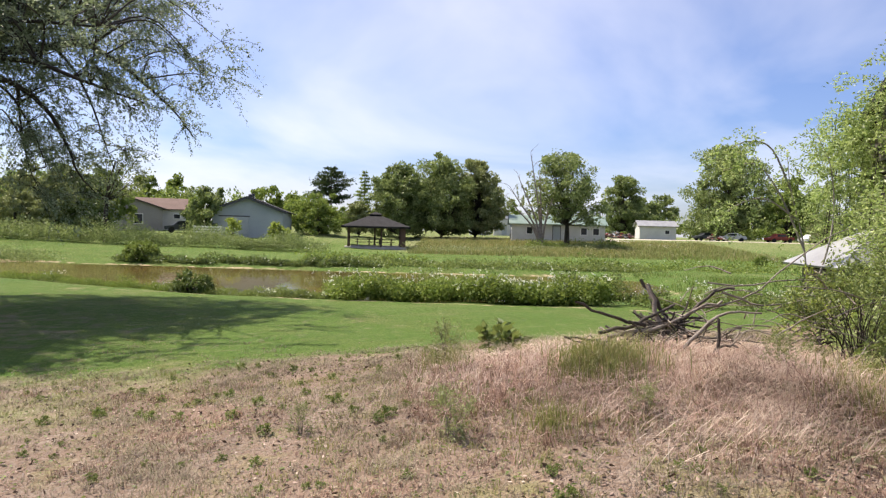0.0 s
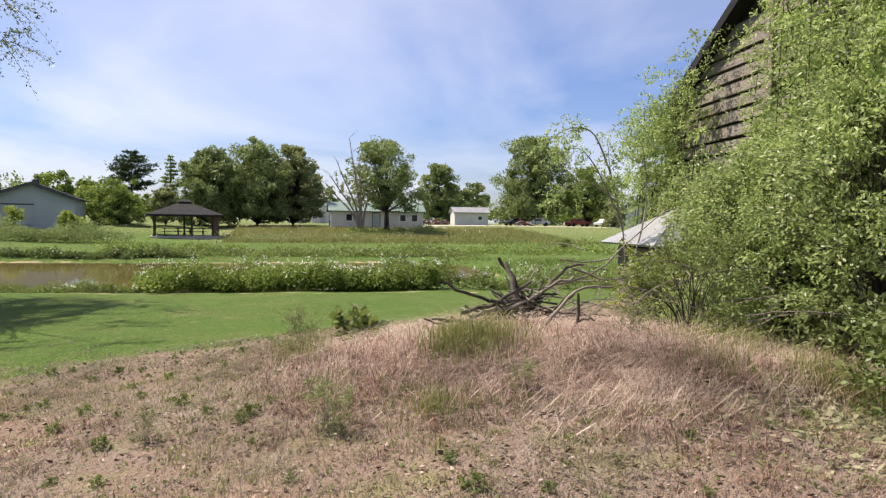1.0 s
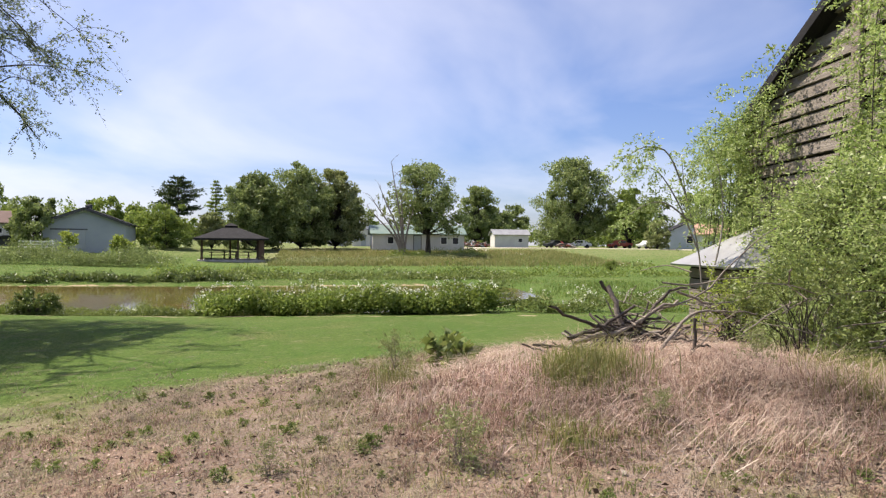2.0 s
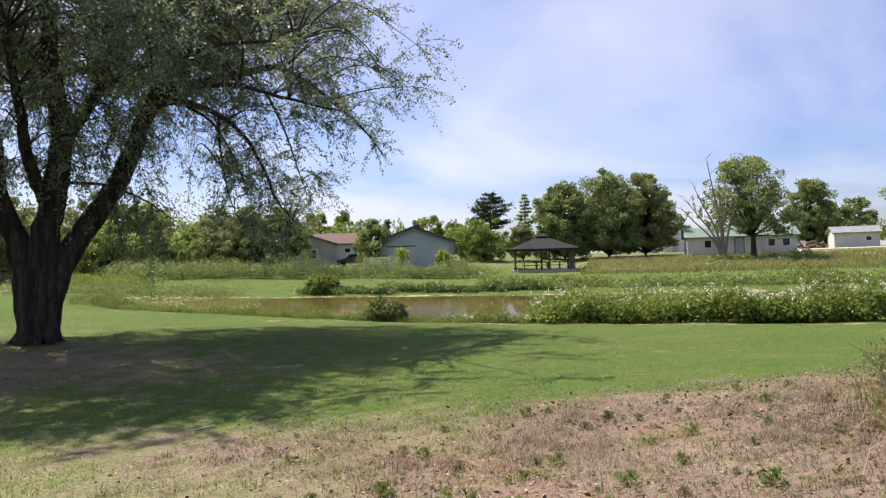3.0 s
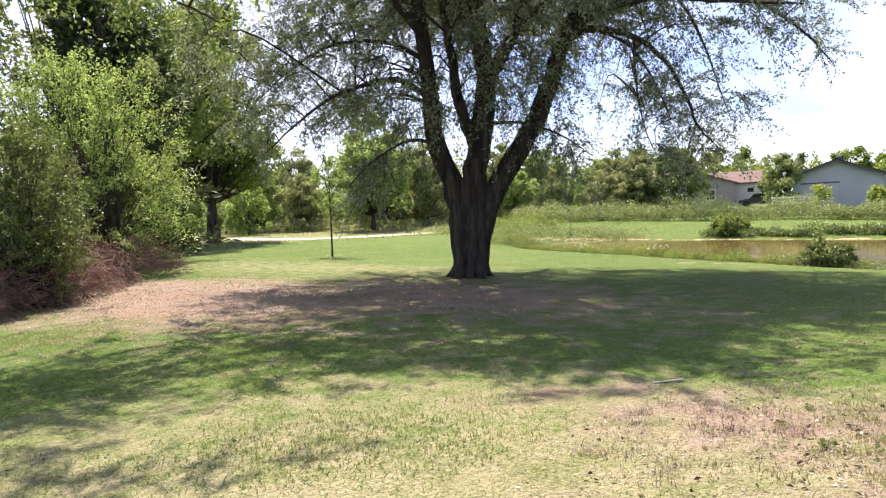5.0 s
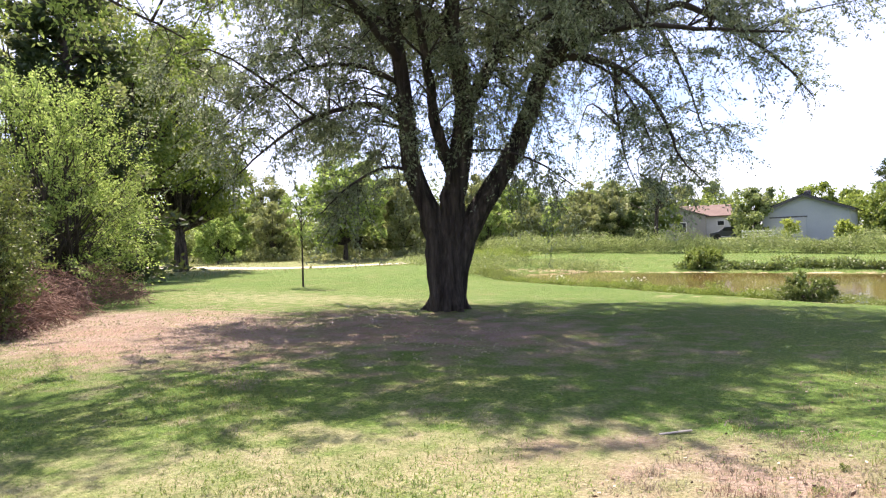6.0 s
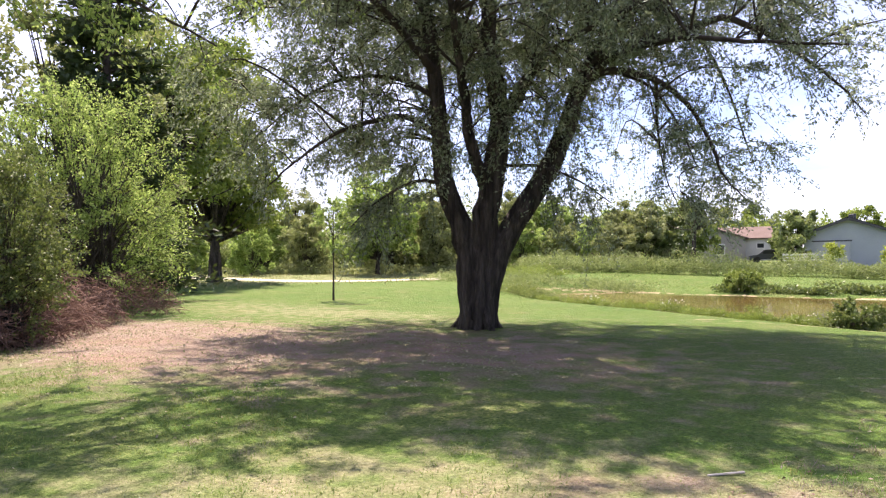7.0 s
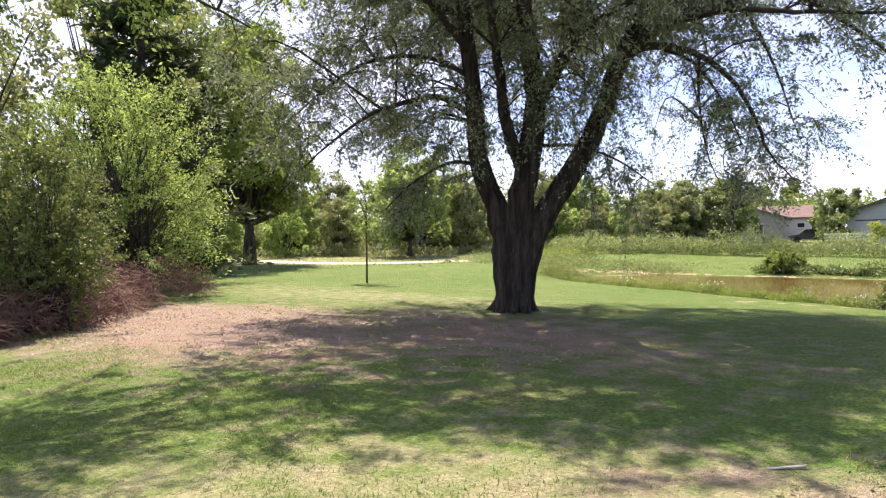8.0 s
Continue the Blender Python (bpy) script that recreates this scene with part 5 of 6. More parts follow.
gable_house("roadside_house", (64.5, 109.0, hz(64, 109)), 70, 9.0, 6.5, 3.0, 1.6, "blue_wall", "dark_roof", "pale blue-grey house behind the yard trees", ends=((0, 1.0, 1.1, 1.2),))
for x, y, w, hh, lab in ((4.6, 124.0, 3.6, 2.9, "low flat white outbuilding"), (8.8, 122.0, 3.4, 2.9, "low flat white outbuilding with a door")):
    ob = thing("outbuilding", (x, y, hz(x, y)), lab, "outbuilding", "outbuildings behind the hut")
    bm = bmesh.new(); box(bm, -w / 2, -1.5, -0.4, w / 2, 1.5, hh, 0.03); part("wall", bm, "white_wall", ob)
    bm = bmesh.new(); box(bm, -w / 2 - 0.1, -1.6, hh, w / 2 + 0.1, 1.6, hh + 0.14, 0.02); part("roof", bm, "tin", ob)
    bm = bmesh.new(); box(bm, -0.3, -1.56, 0.05, 0.6, -1.504, 2.0); part("door", bm, "grey_door", ob)
bm = bmesh.new(); box(bm, -0.45, -0.45, 0, 0.45, 0.45, 0.7, 0.05); box(bm, -0.5, -0.5, 0.7, 0.5, 0.5, 0.78, 0.02)
tank = part("roof_tank", bm, "white_trim"); tank.location = (9.6, 122.0, hz(8.8, 122.0) + 3.04)
tagged(tank, "white box tank on a flat roof", "tank")


def car(name, x, y, turn, paint, label, pickup=False):
    c = thing(name, (x, y, hz(x, y)), label, "car", "vehicles by the road", "", turn)
    bm = bmesh.new()
    prof = [(-2.1, 0.35), (-2.15, 0.75), (-1.2, 0.92), (-0.6, 1.42), (0.55, 1.45), (0.85, 0.95), (2.1, 0.92), (2.15, 0.4)] if pickup else \
           [(-2.1, 0.35), (-2.15, 0.72), (-1.2, 0.88), (-0.55, 1.38), (0.8, 1.40), (1.5, 0.95), (2.1, 0.88), (2.15, 0.38)]
    L = [bm.verts.new((px, -0.85, pz)) for px, pz in prof]; R = [bm.verts.new((px, 0.85, pz)) for px, pz in prof]
    bm.faces.new(L); bm.faces.new(R[::-1])
    for i in range(len(prof)):
        j = (i + 1) % len(prof)
        bm.faces.new((L[j], L[i], R[i], R[j]))
    bmesh.ops.recalc_face_normals(bm, faces=bm.faces[:])
    bmesh.ops.bevel(bm, geom=bm.edges[:], offset=0.05, segments=2, affect="EDGES")
    part("body", bm, paint, c)
    bm = bmesh.new(); box(bm, -0.75, -0.87, 0.95, 0.6, -0.84, 1.3, 0.01); part("side_window", bm, "glass", c)
    for wx in (-1.35, 1.35):
        for wy in (-0.8, 0.8):
            bm = bmesh.new()
            bmesh.ops.create_cone(bm, cap_ends=True, segments=16, radius1=0.33, radius2=0.33, depth=0.2)
            bmesh.ops.rotate(bm, verts=bm.verts[:], cent=(0, 0, 0), matrix=Matrix.Rotation(radians(90), 3, "X"))
            w = part("wheel", bm, "rubber", c); w.location = (wx, wy, 0.33)
    return c


car("parked_car", 43.5, 117.0, 10, "dark_paint", "dark parked car under the trees")
car("parked_car", 47.0, 114.5, -15, "white_paint", "white parked car under the trees")
car("parked_pickup", 53.0, 110.5, 5, "red_paint", "faded red parked pickup by the road", True)
car("parked_car", 56.5, 107.0, 20, "white_paint", "pale parked car by the road")
car("parked_car", -31.0, 76.5, 25, "dark_paint", "dark car beside the white bungalow")
car("parked_car", -41.0, 66.0, 30, "dark_paint", "dark car beneath the trees")
for x, y, r in ((26.5, 115, 1.6), (29.5, 116, 1.4), (43.0, 111.0, 1.2)):
    ob = thing("scrap_heap", (x, y, hz(x, y)), "heap of rusty brown scrap and logs", "heap", "heaps by the road")
    for k in range(26):
        bm = bmesh.new(); box(bm, -0.5, -0.12, -0.1, 0.5, 0.12, 0.1, 0.03)
        q = part("log", bm, ("brown_twig", "char_wood", "red_paint", "dead_wood")[k % 4] if k % 9 else "tin", ob)
        q.matrix_basis = pose(rng.normal() * r * 0.5, rng.normal() * r * 0.4, 0.12 + 0.9 * (k / 26) * rng.uniform(0.3, 1), rng.uniform(-30, 30), rng.uniform(-30, 30), rng.uniform(0, 180))

# low white fence beside the garage
fx, fy = -27.2, 69.6
fence = thing("white_fence", (fx, fy, hz(fx, fy)), "short white rail fence beside the grey garage", "fence", "", "", 18)
for k in range(4):
    bm = bmesh.new(); box(bm, k * 0.9 - 0.05, -0.05, -0.1, k * 0.9 + 0.05, 0.05, 1.30, 0.01); part("post", bm, "white_trim", fence)
for z in (0.55, 0.82, 1.09):
    bm = bmesh.new(); box(bm, -0.1, -0.085, z, 2.85, -0.055, z + 0.16, 0.005); part("rail", bm, "white_trim", fence)

# ---------------------------------------------------------------- barn and lean-to
BA = np.array([8.35, 10.55])              # far corner of the gable wall
BD = np.array([-0.117, -0.993])         # along the wall, towards the viewer
barn = thing("barn", (BA[0], BA[1], 0), "tall weathered board barn with a dark roof, overgrown with vines", "barn", "", "", math.degrees(math.atan2(BD[1], BD[0])))
# the barn's own x runs along the gable wall, its y away to the side of the body
EAVE, PITCH, HALF, DEEP = 3.75, 0.56, 6.4, 9.0
z0b = 0.1


def rake(s):
    return EAVE + PITCH * (HALF - abs(s - HALF))


bm = bmesh.new()
ring = [(0, z0b), (2 * HALF, z0b), (2 * HALF, EAVE), (HALF, rake(HALF)), (0, EAVE)]
A = [bm.verts.new((s, 0.06, z)) for s, z in ring]; B = [bm.verts.new((s, DEEP, z)) for s, z in ring]
bm.faces.new(A); bm.faces.new(B[::-1])
for i in range(5):
    bm.faces.new((A[i], A[(i + 1) % 5], B[(i + 1) % 5], B[i]))
bmesh.ops.recalc_face_normals(bm, faces=bm.faces[:])
# near-black body colour stands in for the shade seen between the boards
part("wall", bm, "board_and_shade", barn)
for s0, s1 in ((-0.42, HALF), (2 * HALF + 0.42, HALF)):
    bm = bmesh.new()
    slab(bm, [(s0, -0.24, rake(s0)), (s1, -0.24, rake(s1)), (s1, DEEP + 0.5, rake(s1)), (s0, DEEP + 0.5, rake(s0))], 0.16)
    part("roof", bm, "dark_roof", barn)
bm = bmesh.new(); box(bm, -0.03, -0.05, z0b, 0.13, 0.05, EAVE); part("corner_board", bm, "board", barn)
for st in (3.4, 8.0):
    bm = bmesh.new(); box(bm, st, -0.085, z0b, st + 0.20, 0.0, rake(st) - 0.1, 0.01); part("upright_board", bm, "dead_wood", barn)
zc = z0b + 0.05


def board_end(z):
    """Where a board at that height meets the corner or the sloping roof."""
    return max(0.14, (z - EAVE) / PITCH + 0.03)


while zc < rake(HALF) - 0.45:
    lo_b, lo_t = board_end(zc), board_end(zc + 0.2)
    cuts = [lo_t] + [c for c in (3.39, 3.61, 7.99, 8.21) if lo_t + 0.2 < c < 2 * HALF - lo_t - 0.2] + [2 * HALF - lo_t]
    for a, b in zip(cuts, cuts[1:]):
        if b - a < 0.3:
            continue
        ab, bb = (lo_b if a == lo_t else a), (2 * HALF - lo_b if b == cuts[-1] else b)
        bm = bmesh.new()
        sag = rng.uniform(-0.018, 0.018)
        v = [bm.verts.new(p) for p in ((ab, -0.034, zc + sag), (bb, -0.034, zc - sag), (b, 0.0, zc + 0.20 - sag), (a, 0.0, zc + 0.20 + sag),
                                       (ab, 0.05, zc + sag), (bb, 0.05, zc - sag), (b, 0.05, zc + 0.20 - sag), (a, 0.05, zc + 0.20 + sag))]
        for f in ((0, 1, 2, 3), (7, 6, 5, 4), (0, 4, 5, 1), (1, 5, 6, 2), (2, 6, 7, 3), (3, 7, 4, 0)):
            bm.faces.new([v[i] for i in f])
        if rng.random() > 0.05:
            part("siding_board", bm, "board", barn)
        else:
            bm.free()
    zc += 0.232 + rng.uniform(0, 0.012)
# dark sheet on the siding; its colour stands for the shade in an opening
bm = bmesh.new(); box(bm, 4.0, -0.045, 2.4, 5.0, -0.034, 3.6); part("loft_shade_sheet", bm, "board_and_shade", barn)

ls = thing("lean_to", (8.1, 9.3, hz(7.2, 9.3)), "low dark board lean-to with a dull tin roof", "shed", "", "", -7)
lx, ly, lh = 1.0, 1.0, 1.02
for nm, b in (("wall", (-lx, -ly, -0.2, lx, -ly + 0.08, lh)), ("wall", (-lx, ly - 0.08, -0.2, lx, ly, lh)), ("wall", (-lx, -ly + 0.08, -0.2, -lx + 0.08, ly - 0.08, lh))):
    bm = bmesh.new(); box(bm, *b); part(nm, bm, "board_and_shade", ls)
for i in range(5):
    bm = bmesh.new(); box(bm, -lx - 0.02, -ly - 0.03, 0.02 + i * 0.195, lx, -ly - 0.004, 0.19 + i * 0.195, 0.006); part("siding_board", bm, "board", ls)
    bm = bmesh.new(); box(bm, -lx - 0.03, -ly, 0.02 + i * 0.195, -lx - 0.004, ly, 0.19 + i * 0.195, 0.006); part("siding_board", bm, "board", ls)
ex, ey, zr = lx + 0.28, ly + 0.28, lh + 0.72
for pts in ([(-ex, -ey, lh), (ex, -ey, lh), (ex, 0, zr), (-0.15, 0, zr)], [(ex, ey, lh), (-ex, ey, lh), (-0.15, 0, zr), (ex, 0, zr)], [(-ex, ey, lh), (-ex, -ey, lh), (-0.15, 0, zr)]):
    bm = bmesh.new(); slab(bm, pts, 0.04); part("roof", bm, "tin", ls)

# ---------------------------------------------------------------- brush pile on the mound
pile = thing("brush_pile", (2.65, 3.95, hz(2.65, 3.95)), "pile of grey dead branches heaped on the dry grass", "brush pile")
pz = hz(2.65, 3.95)


def stick(pts, r0, r1, mat, nm="branch"):
    tb = Tubes()
    ln = smooth_line(np.array(pts, float) - np.array([2.65, 3.95, pz]), 9)
    ln[1:-1] += rng.normal(size=(7, 3)) * r0 * 0.5
    tb.add(ln, np.linspace(r0, r1, 9), 6)
    put(nm, tb.mesh(), mat, pile)


stick([(2.75, 3.75, 0.62), (2.70, 3.85, 1.05), (2.60, 3.95, 1.36)], 0.026, 0.020, "dead_wood")
stick([(2.95, 4.05, 0.80), (2.75, 4.0, 1.15), (2.55, 4.0, 1.40)], 0.02, 0.015, "char_wood")
stick([(2.55, 3.8, 1.0), (2.3, 3.65, 1.08), (2.05, 3.5, 1.15), (1.85, 3.35, 1.24)], 0.018, 0.011, "char_wood")
stick([(2.1, 3.6, 0.95), (2.45, 3.75, 1.02), (2.85, 3.95, 1.18)], 0.018, 0.012, "char_wood")
stick([(2.2, 3.7, 0.90), (2.7, 3.8, 1.0), (3.1, 3.95, 1.16), (3.3, 4.0, 1.22)], 0.02, 0.012, "dead_wood")
stick([(2.9, 3.9, 1.02), (3.1, 4.05, 1.16), (3.28, 4.1, 1.30), (3.45, 4.1, 1.33)], 0.018, 0.011, "char_wood")
stick([(3.1, 4.0, 1.15), (3.5, 4.1, 1.22), (3.9, 4.2, 1.48), (4.4, 4.4, 1.80), (4.7, 4.5, 1.92)], 0.010, 0.004, "dead_wood")
stick([(3.2, 4.1, 1.38), (3.6, 4.2, 1.36), (4.2, 4.3, 1.42), (4.8, 4.4, 1.40)], 0.010, 0.004, "dead_wood")
stick([(3.3, 4.0, 1.30), (3.7, 4.1, 1.18), (4.1, 4.1, 1.24)], 0.013, 0.005, "dead_wood")
stick([(2.95, 3.15, 0.62), (2.95, 3.13, 0.98), (2.94, 3.12, 1.16)], 0.015, 0.011, "char_wood", "stub")
stick([(2.82, 3.10, 0.78), (2.98, 3.16, 0.93), (3.14, 3.22, 0.92)], 0.013, 0.008, "char_wood", "stub")
stick([(2.7, 3.2, 0.9), (3.0, 3.3, 1.16), (3.4, 3.4, 1.18)], 0.016, 0.008, "dead_wood")
for k in range(190):
    a = rng.uniform(0, 6.283); rad = min(abs(rng.normal()) * 0.30, 0.62)
    x, y = 2.80 + math.cos(a) * rad * 1.25, 3.95 + math.sin(a) * rad * 0.9
    d = np.array([rng.normal(), rng.normal() * 0.7, rng.normal() * 0.22]); d = d / np.linalg.norm(d) * rng.uniform(0.10, 0.28)
    z = pz + 0.05 + max(0.0, 0.34 - rad * 0.55) * rng.uniform(0.0, 1.0)
    z = max(z, hz(x - d[0], y - d[1]) + d[2] + 0.01, hz(x + d[0], y + d[1]) - d[2] + 0.01)
    bow = rng.normal(size=3) * 0.02
    stick([(x - d[0], y - d[1], z - d[2]), (x + bow[0], y + bow[1], z + bow[2]), (x + d[0], y + d[1], z + d[2])],
          rng.uniform(0.005, 0.014), rng.uniform(0.003, 0.007), "dead_wood" if k % 2 else "char_wood")
for k in range(60):
    x, y = rng.uniform(3.0, 5.4), rng.uniform(3.2, 5.2)
    z = hz(x, y) + rng.uniform(0.15, 0.75)
    d = np.array([rng.normal(), rng.normal() * 0.6, rng.uniform(-0.2, 0.6)]) * 0.45
    stick([(x, y, z), (x + d[0] * 0.5, y + d[1] * 0.5, z + d[2] * 0.4 + 0.05), (x + d[0], y + d[1], z + d[2])], 0.007, 0.003, "dead_wood", "twig")

# ---------------------------------------------------------------- bushes by the barn
shrub("barn_bush", 6.9, 5.3, 2.3, 1.1, "leaf_vine", "tall bright green bush crowding the barn wall", 9, 218, 6, 0.75, 40, 0.060, 0.024, 0.3, low=0.05)
shrub("barn_bush", 7.6, 6.9, 2.1, 0.8, "leaf_vine", "tall bright green bush crowding the barn wall", 9, 195, 6, 0.8, 40, 0.060, 0.024, 0.3, low=0.1)
shrub("barn_bush", 6.5, 3.3, 3.2, 1.2, "leaf_vine", "dense green bush at the mound's edge", 9, 218, 6, 0.65, 40, 0.060, 0.024, 0.3, low=0.04)
shrub("barn_bush", 7.4, 2.2, 4.8, 1.5, "leaf_vine", "dense green bush at the mound's edge", 9, 195, 6, 0.7, 40, 0.060, 0.024, 0.3, low=0.04)
shrub("barn_bush", 7.6, 3.9, 5.4, 1.1, "leaf_vine", "tall green bush against the barn wall", 9, 172, 6, 0.8, 40, 0.060, 0.024, 0.3, low=0.3)
shrub("low_bush", 5.0, 1.35, 0.95, 0.75, "leaf_weed", "low green bush at the mound's edge", 7, 70, 4, 0.35, 30, 0.055, 0.028, 0.2, low=0.1)
shrub("low_bush", 4.5, 3.9, 1.05, 0.55, "leaf_weed", "low green bush beside the brush pile", 10, 60, 4, 0.35, 28, 0.045, 0.018, 0.2, low=0.05, thin_stem=0.007)
shrub("low_bush", 5.6, 5.0, 0.62, 0.55, "leaf_vine", "loose green bush beside the brush pile", 12, 44, 4, 0.4, 30, 0.05, 0.02, 0.3, low=0.05, thin_stem=0.007)
shrub("low_bush", 6.2, 7.4, 0.8, 0.6, "leaf_bright", "loose green bush in front of the lean-to", 7, 40, 4, 0.5, 26, 0.055, 0.024, 0.3, low=0.1)

# thin sapling with bare pale stems in front of the lean-to
ts = thing("thin_sapling", (6.6, 8.9, hz(6.6, 8.9)), "thin straggling sapling with pale stems and few leaves", "tree")
tb = Tubes(); ends = []
for pts in ([(0, 0, -0.1), (-0.15, 0, 1.6), (-0.45, 0, 2.8), (-0.55, 0, 3.6)], [(-0.15, 0, 1.6), (-0.6, 0.1, 2.7), (-1.1, 0.1, 3.3), (-1.7, 0.1, 3.15)],
            [(0, 0, 0.6), (0.35, 0, 2.0), (0.3, 0, 3.2), (0.0, 0, 3.9)], [(-0.45, 0, 2.8), (-0.9, -0.1, 3.6), (-1.4, -0.1, 3.7), (-1.9, -0.1, 3.4)],
            [(-0.3, 0, 2.2), (-0.9, 0, 2.6), (-1.4, 0, 2.5), (-1.8, 0, 2.2)]):
    ln = smooth_line(pts, 14); tb.add(ln, np.linspace(0.022, 0.005, 14), 5); ends.append(ln[6:])
ends = np.concatenate(ends)
ts.scale = (0.85, 0.85, 0.82)
put("stem", tb.mesh(), "pale_bark", ts)
put("foliage", quads(spray(ends, np.array([(-0.3, 0, -0.1)] * len(ends)), 4, 0.45, 0.4, 22, 0.07, 0.03)), "leaf_vine", ts)

# vines over the barn wall
vine = thing("wall_vine", (0, 0, 0), "green vines climbing the barn wall and roof edge", "vine")
vc = []
while len(vc) < 230:
    s = rng.uniform(-0.3, 7.5); z = rng.uniform(0.4, 7.2)
    edge = rake(max(s, 0)) - z
    if edge < -0.15 or (edge > 0.9 and s < 3.7 and rng.random() < 0.80) or (1.6 < s < 3.6 and z > 2.4 and edge > 0.25):
        continue
    off = rng.uniform(0.1, 0.7)
    vc.append((*(BA + BD * s + np.array([-0.993, 0.117]) * off), z))
for _ in range(46):                     # growth about the barn's corner
    s = rng.uniform(-0.6, 0.6)
    vc.append((*(BA + BD * s + np.array([-0.993, 0.117]) * rng.uniform(0.05, 0.6)), rng.uniform(1.6, 4.1)))
for _ in range(90):                     # sprays that lean out from the corner
    s = rng.uniform(-0.2, 2.2)
    vc.append((*(BA + BD * s + np.array([-0.993, 0.117]) * rng.uniform(0.05, 0.45)), rng.uniform(1.4, rake(max(s, 0)) + 0.2)))
for _ in range(120):                    # thick growth beyond the upright board
    s = rng.uniform(3.75, 7.6)
    vc.append((*(BA + BD * s + np.array([-0.993, 0.117]) * rng.uniform(0.08, 0.5)), rng.uniform(2.2, rake(s) - 0.2)))
vc = np.array(vc)
tb = Tubes()
for p in vc[:276:3]:
    foot = np.array([p[0] - 0.1, p[1] + rng.normal() * 0.5, 0.1])
    tb.add(smooth_line([foot, (foot + p) / 2 + rng.normal(size=3) * 0.15, p], 6), np.linspace(0.014, 0.005, 6), 4)
put("stem", tb.mesh(), "twig", vine)
put("foliage", quads(spray(vc, np.array([(-0.7, -0.3, 0.0)] * len(vc)), 4, 0.55, 0.5, 30, 0.068, 0.027)), "leaf_vine", vine)

# ---------------------------------------------------------------- growth round the pond


def weed_row(name, n, line, width, h, leaf, label, category, per=150, leaf_len=0.09, leaf_w=0.04, flower=0.0, ragged=0.35):
    """An uneven strip of leafy weeds along a line: what grows there cannot be counted."""
    ln = smooth_line(np.array([(x, y, 0) for x, y in line]), n)
    d = unit(np.gradient(ln, axis=0)); s = np.stack([-d[:, 1], d[:, 0], d[:, 2] * 0], -1)
    out, heads = [], []
    for i in range(n):
        hh = h * rng.uniform(1 - ragged, 1 + ragged * 0.6) * (0.75 + ragged * math.sin(i * 0.7 + 3 * math.sin(i * 0.23)))
        c = ln[i] + s[i] * rng.normal() * width * 0.3
        c[2] = hz(c[0], c[1])
        r = width * 0.45 * rng.uniform(0.7, 1.3)
        q = unit(rng.normal(size=(per, 3))) * (rng.uniform(0.1, 1, per) ** 0.45)[:, None]
        at = c + q * np.array([r, r, hh * 0.5]) + np.array([0, 0, hh * 0.5])
        al = rng.normal(size=(per, 3)) * 0.7 + np.array([0, 0, 0.2 if leaf_w > 0.025 else 0.9])
        out.append(leaf_quads(at, al, leaf_len, leaf_w))
        if flower and rng.random() < flower:
            m = rng.integers(3, 9)
            for p in c + np.array([0, 0, hh * 0.96]) + rng.normal(size=(m, 3)) * np.array([r * 0.6, r * 0.6, hh * 0.10]):
                heads.append(leaf_quads(p + rng.normal(size=(6, 3)) * 0.03, rng.normal(size=(6, 3)) + np.array([0, 0, 0.3]), 0.05, 0.045))
    root = thing(name, (0, 0, 0), label, category, "", "stuff")
    put("foliage", quads(np.concatenate(out)), leaf, root)
    if heads:
        put("flower", quads(np.concatenate(heads)), "flower", root)
    return root


weed_row("flowering_hedge", 64, [(-2.9, 18.4), (0, 18.2), (3, 17.7), (5.0, 17.3)], 1.0, 0.98, "leaf_mid", "low leafy hedge dotted with white flowers", "hedge", 460, 0.10, 0.055, 0.5, 0.16)
weed_row("flowering_hedge", 30, [(-1.8, 19.0), (2, 18.9), (5.6, 18.2)], 1.0, 1.12, "leaf_weed", "low leafy hedge dotted with white flowers", "hedge", 460, 0.10, 0.055, 0.5, 0.16)
weed_row("flowering_hedge", 16, [(6.0, 17.5), (8.4, 17.6), (11, 18.0)], 1.0, 0.65, "leaf_weed", "gappy leafy weeds with white flowers", "hedge", 260, 0.10, 0.05, 0.6)
weed_row("pond_weeds", 60, [(-28, 30.8), (-22.3, 26.6), (-16.2, 24.1), (-12, 22.4), (-9, 21.0)], 0.8, 0.42, "leaf_mid", "low leafy weeds along the pond's edge", "weeds", 420, 0.06, 0.03, 0.03)
weed_row("pond_weeds", 36, [(-9.0, 20.9), (-5.2, 19.6), (-2.5, 19.3)], 0.8, 0.38, "leaf_weed", "low weeds along the pond's edge", "weeds", 420, 0.055, 0.028, 0.04)
weed_row("pond_weeds", 26, [(-5.6, 19.4), (-4.2, 19.2), (-2.6, 18.9)], 0.8, 0.48, "leaf_weed", "leafy weeds along the pond's edge", "weeds", 240, 0.08, 0.04, 0.12)
shrub("pond_bush", -7.75, 19.5, 0.58, 0.6, "leaf_shrub", "round dark green bush on the pond's bank", 8, 60, 4, 0.22, 30, 0.07, 0.04, 0.1, low=0.15)
shrub("pond_bush", -18.2, 38.6, 1.0, 0.8, "leaf_mid", "rounded bush on the far bank", 8, 60, 4, 0.4, 30, 0.12, 0.06, 0.1, low=0.1)
weed_row("bank_weeds", 70, [(-19.5, 38.6), (-14, 38.0), (-8.5, 37.8), (-4, 38.0)], 1.0, 0.55, "leaf_shrub", "dark weeds on the far bank", "weeds", 150, 0.16, 0.07)
weed_row("bank_weeds", 60, [(-6, 39.4), (0, 39.0), (6, 39.2), (12, 38.5)], 2.6, 0.6, "leaf_weed", "rank green weeds on the far bank", "weeds", 130, 0.17, 0.08, 0.08)
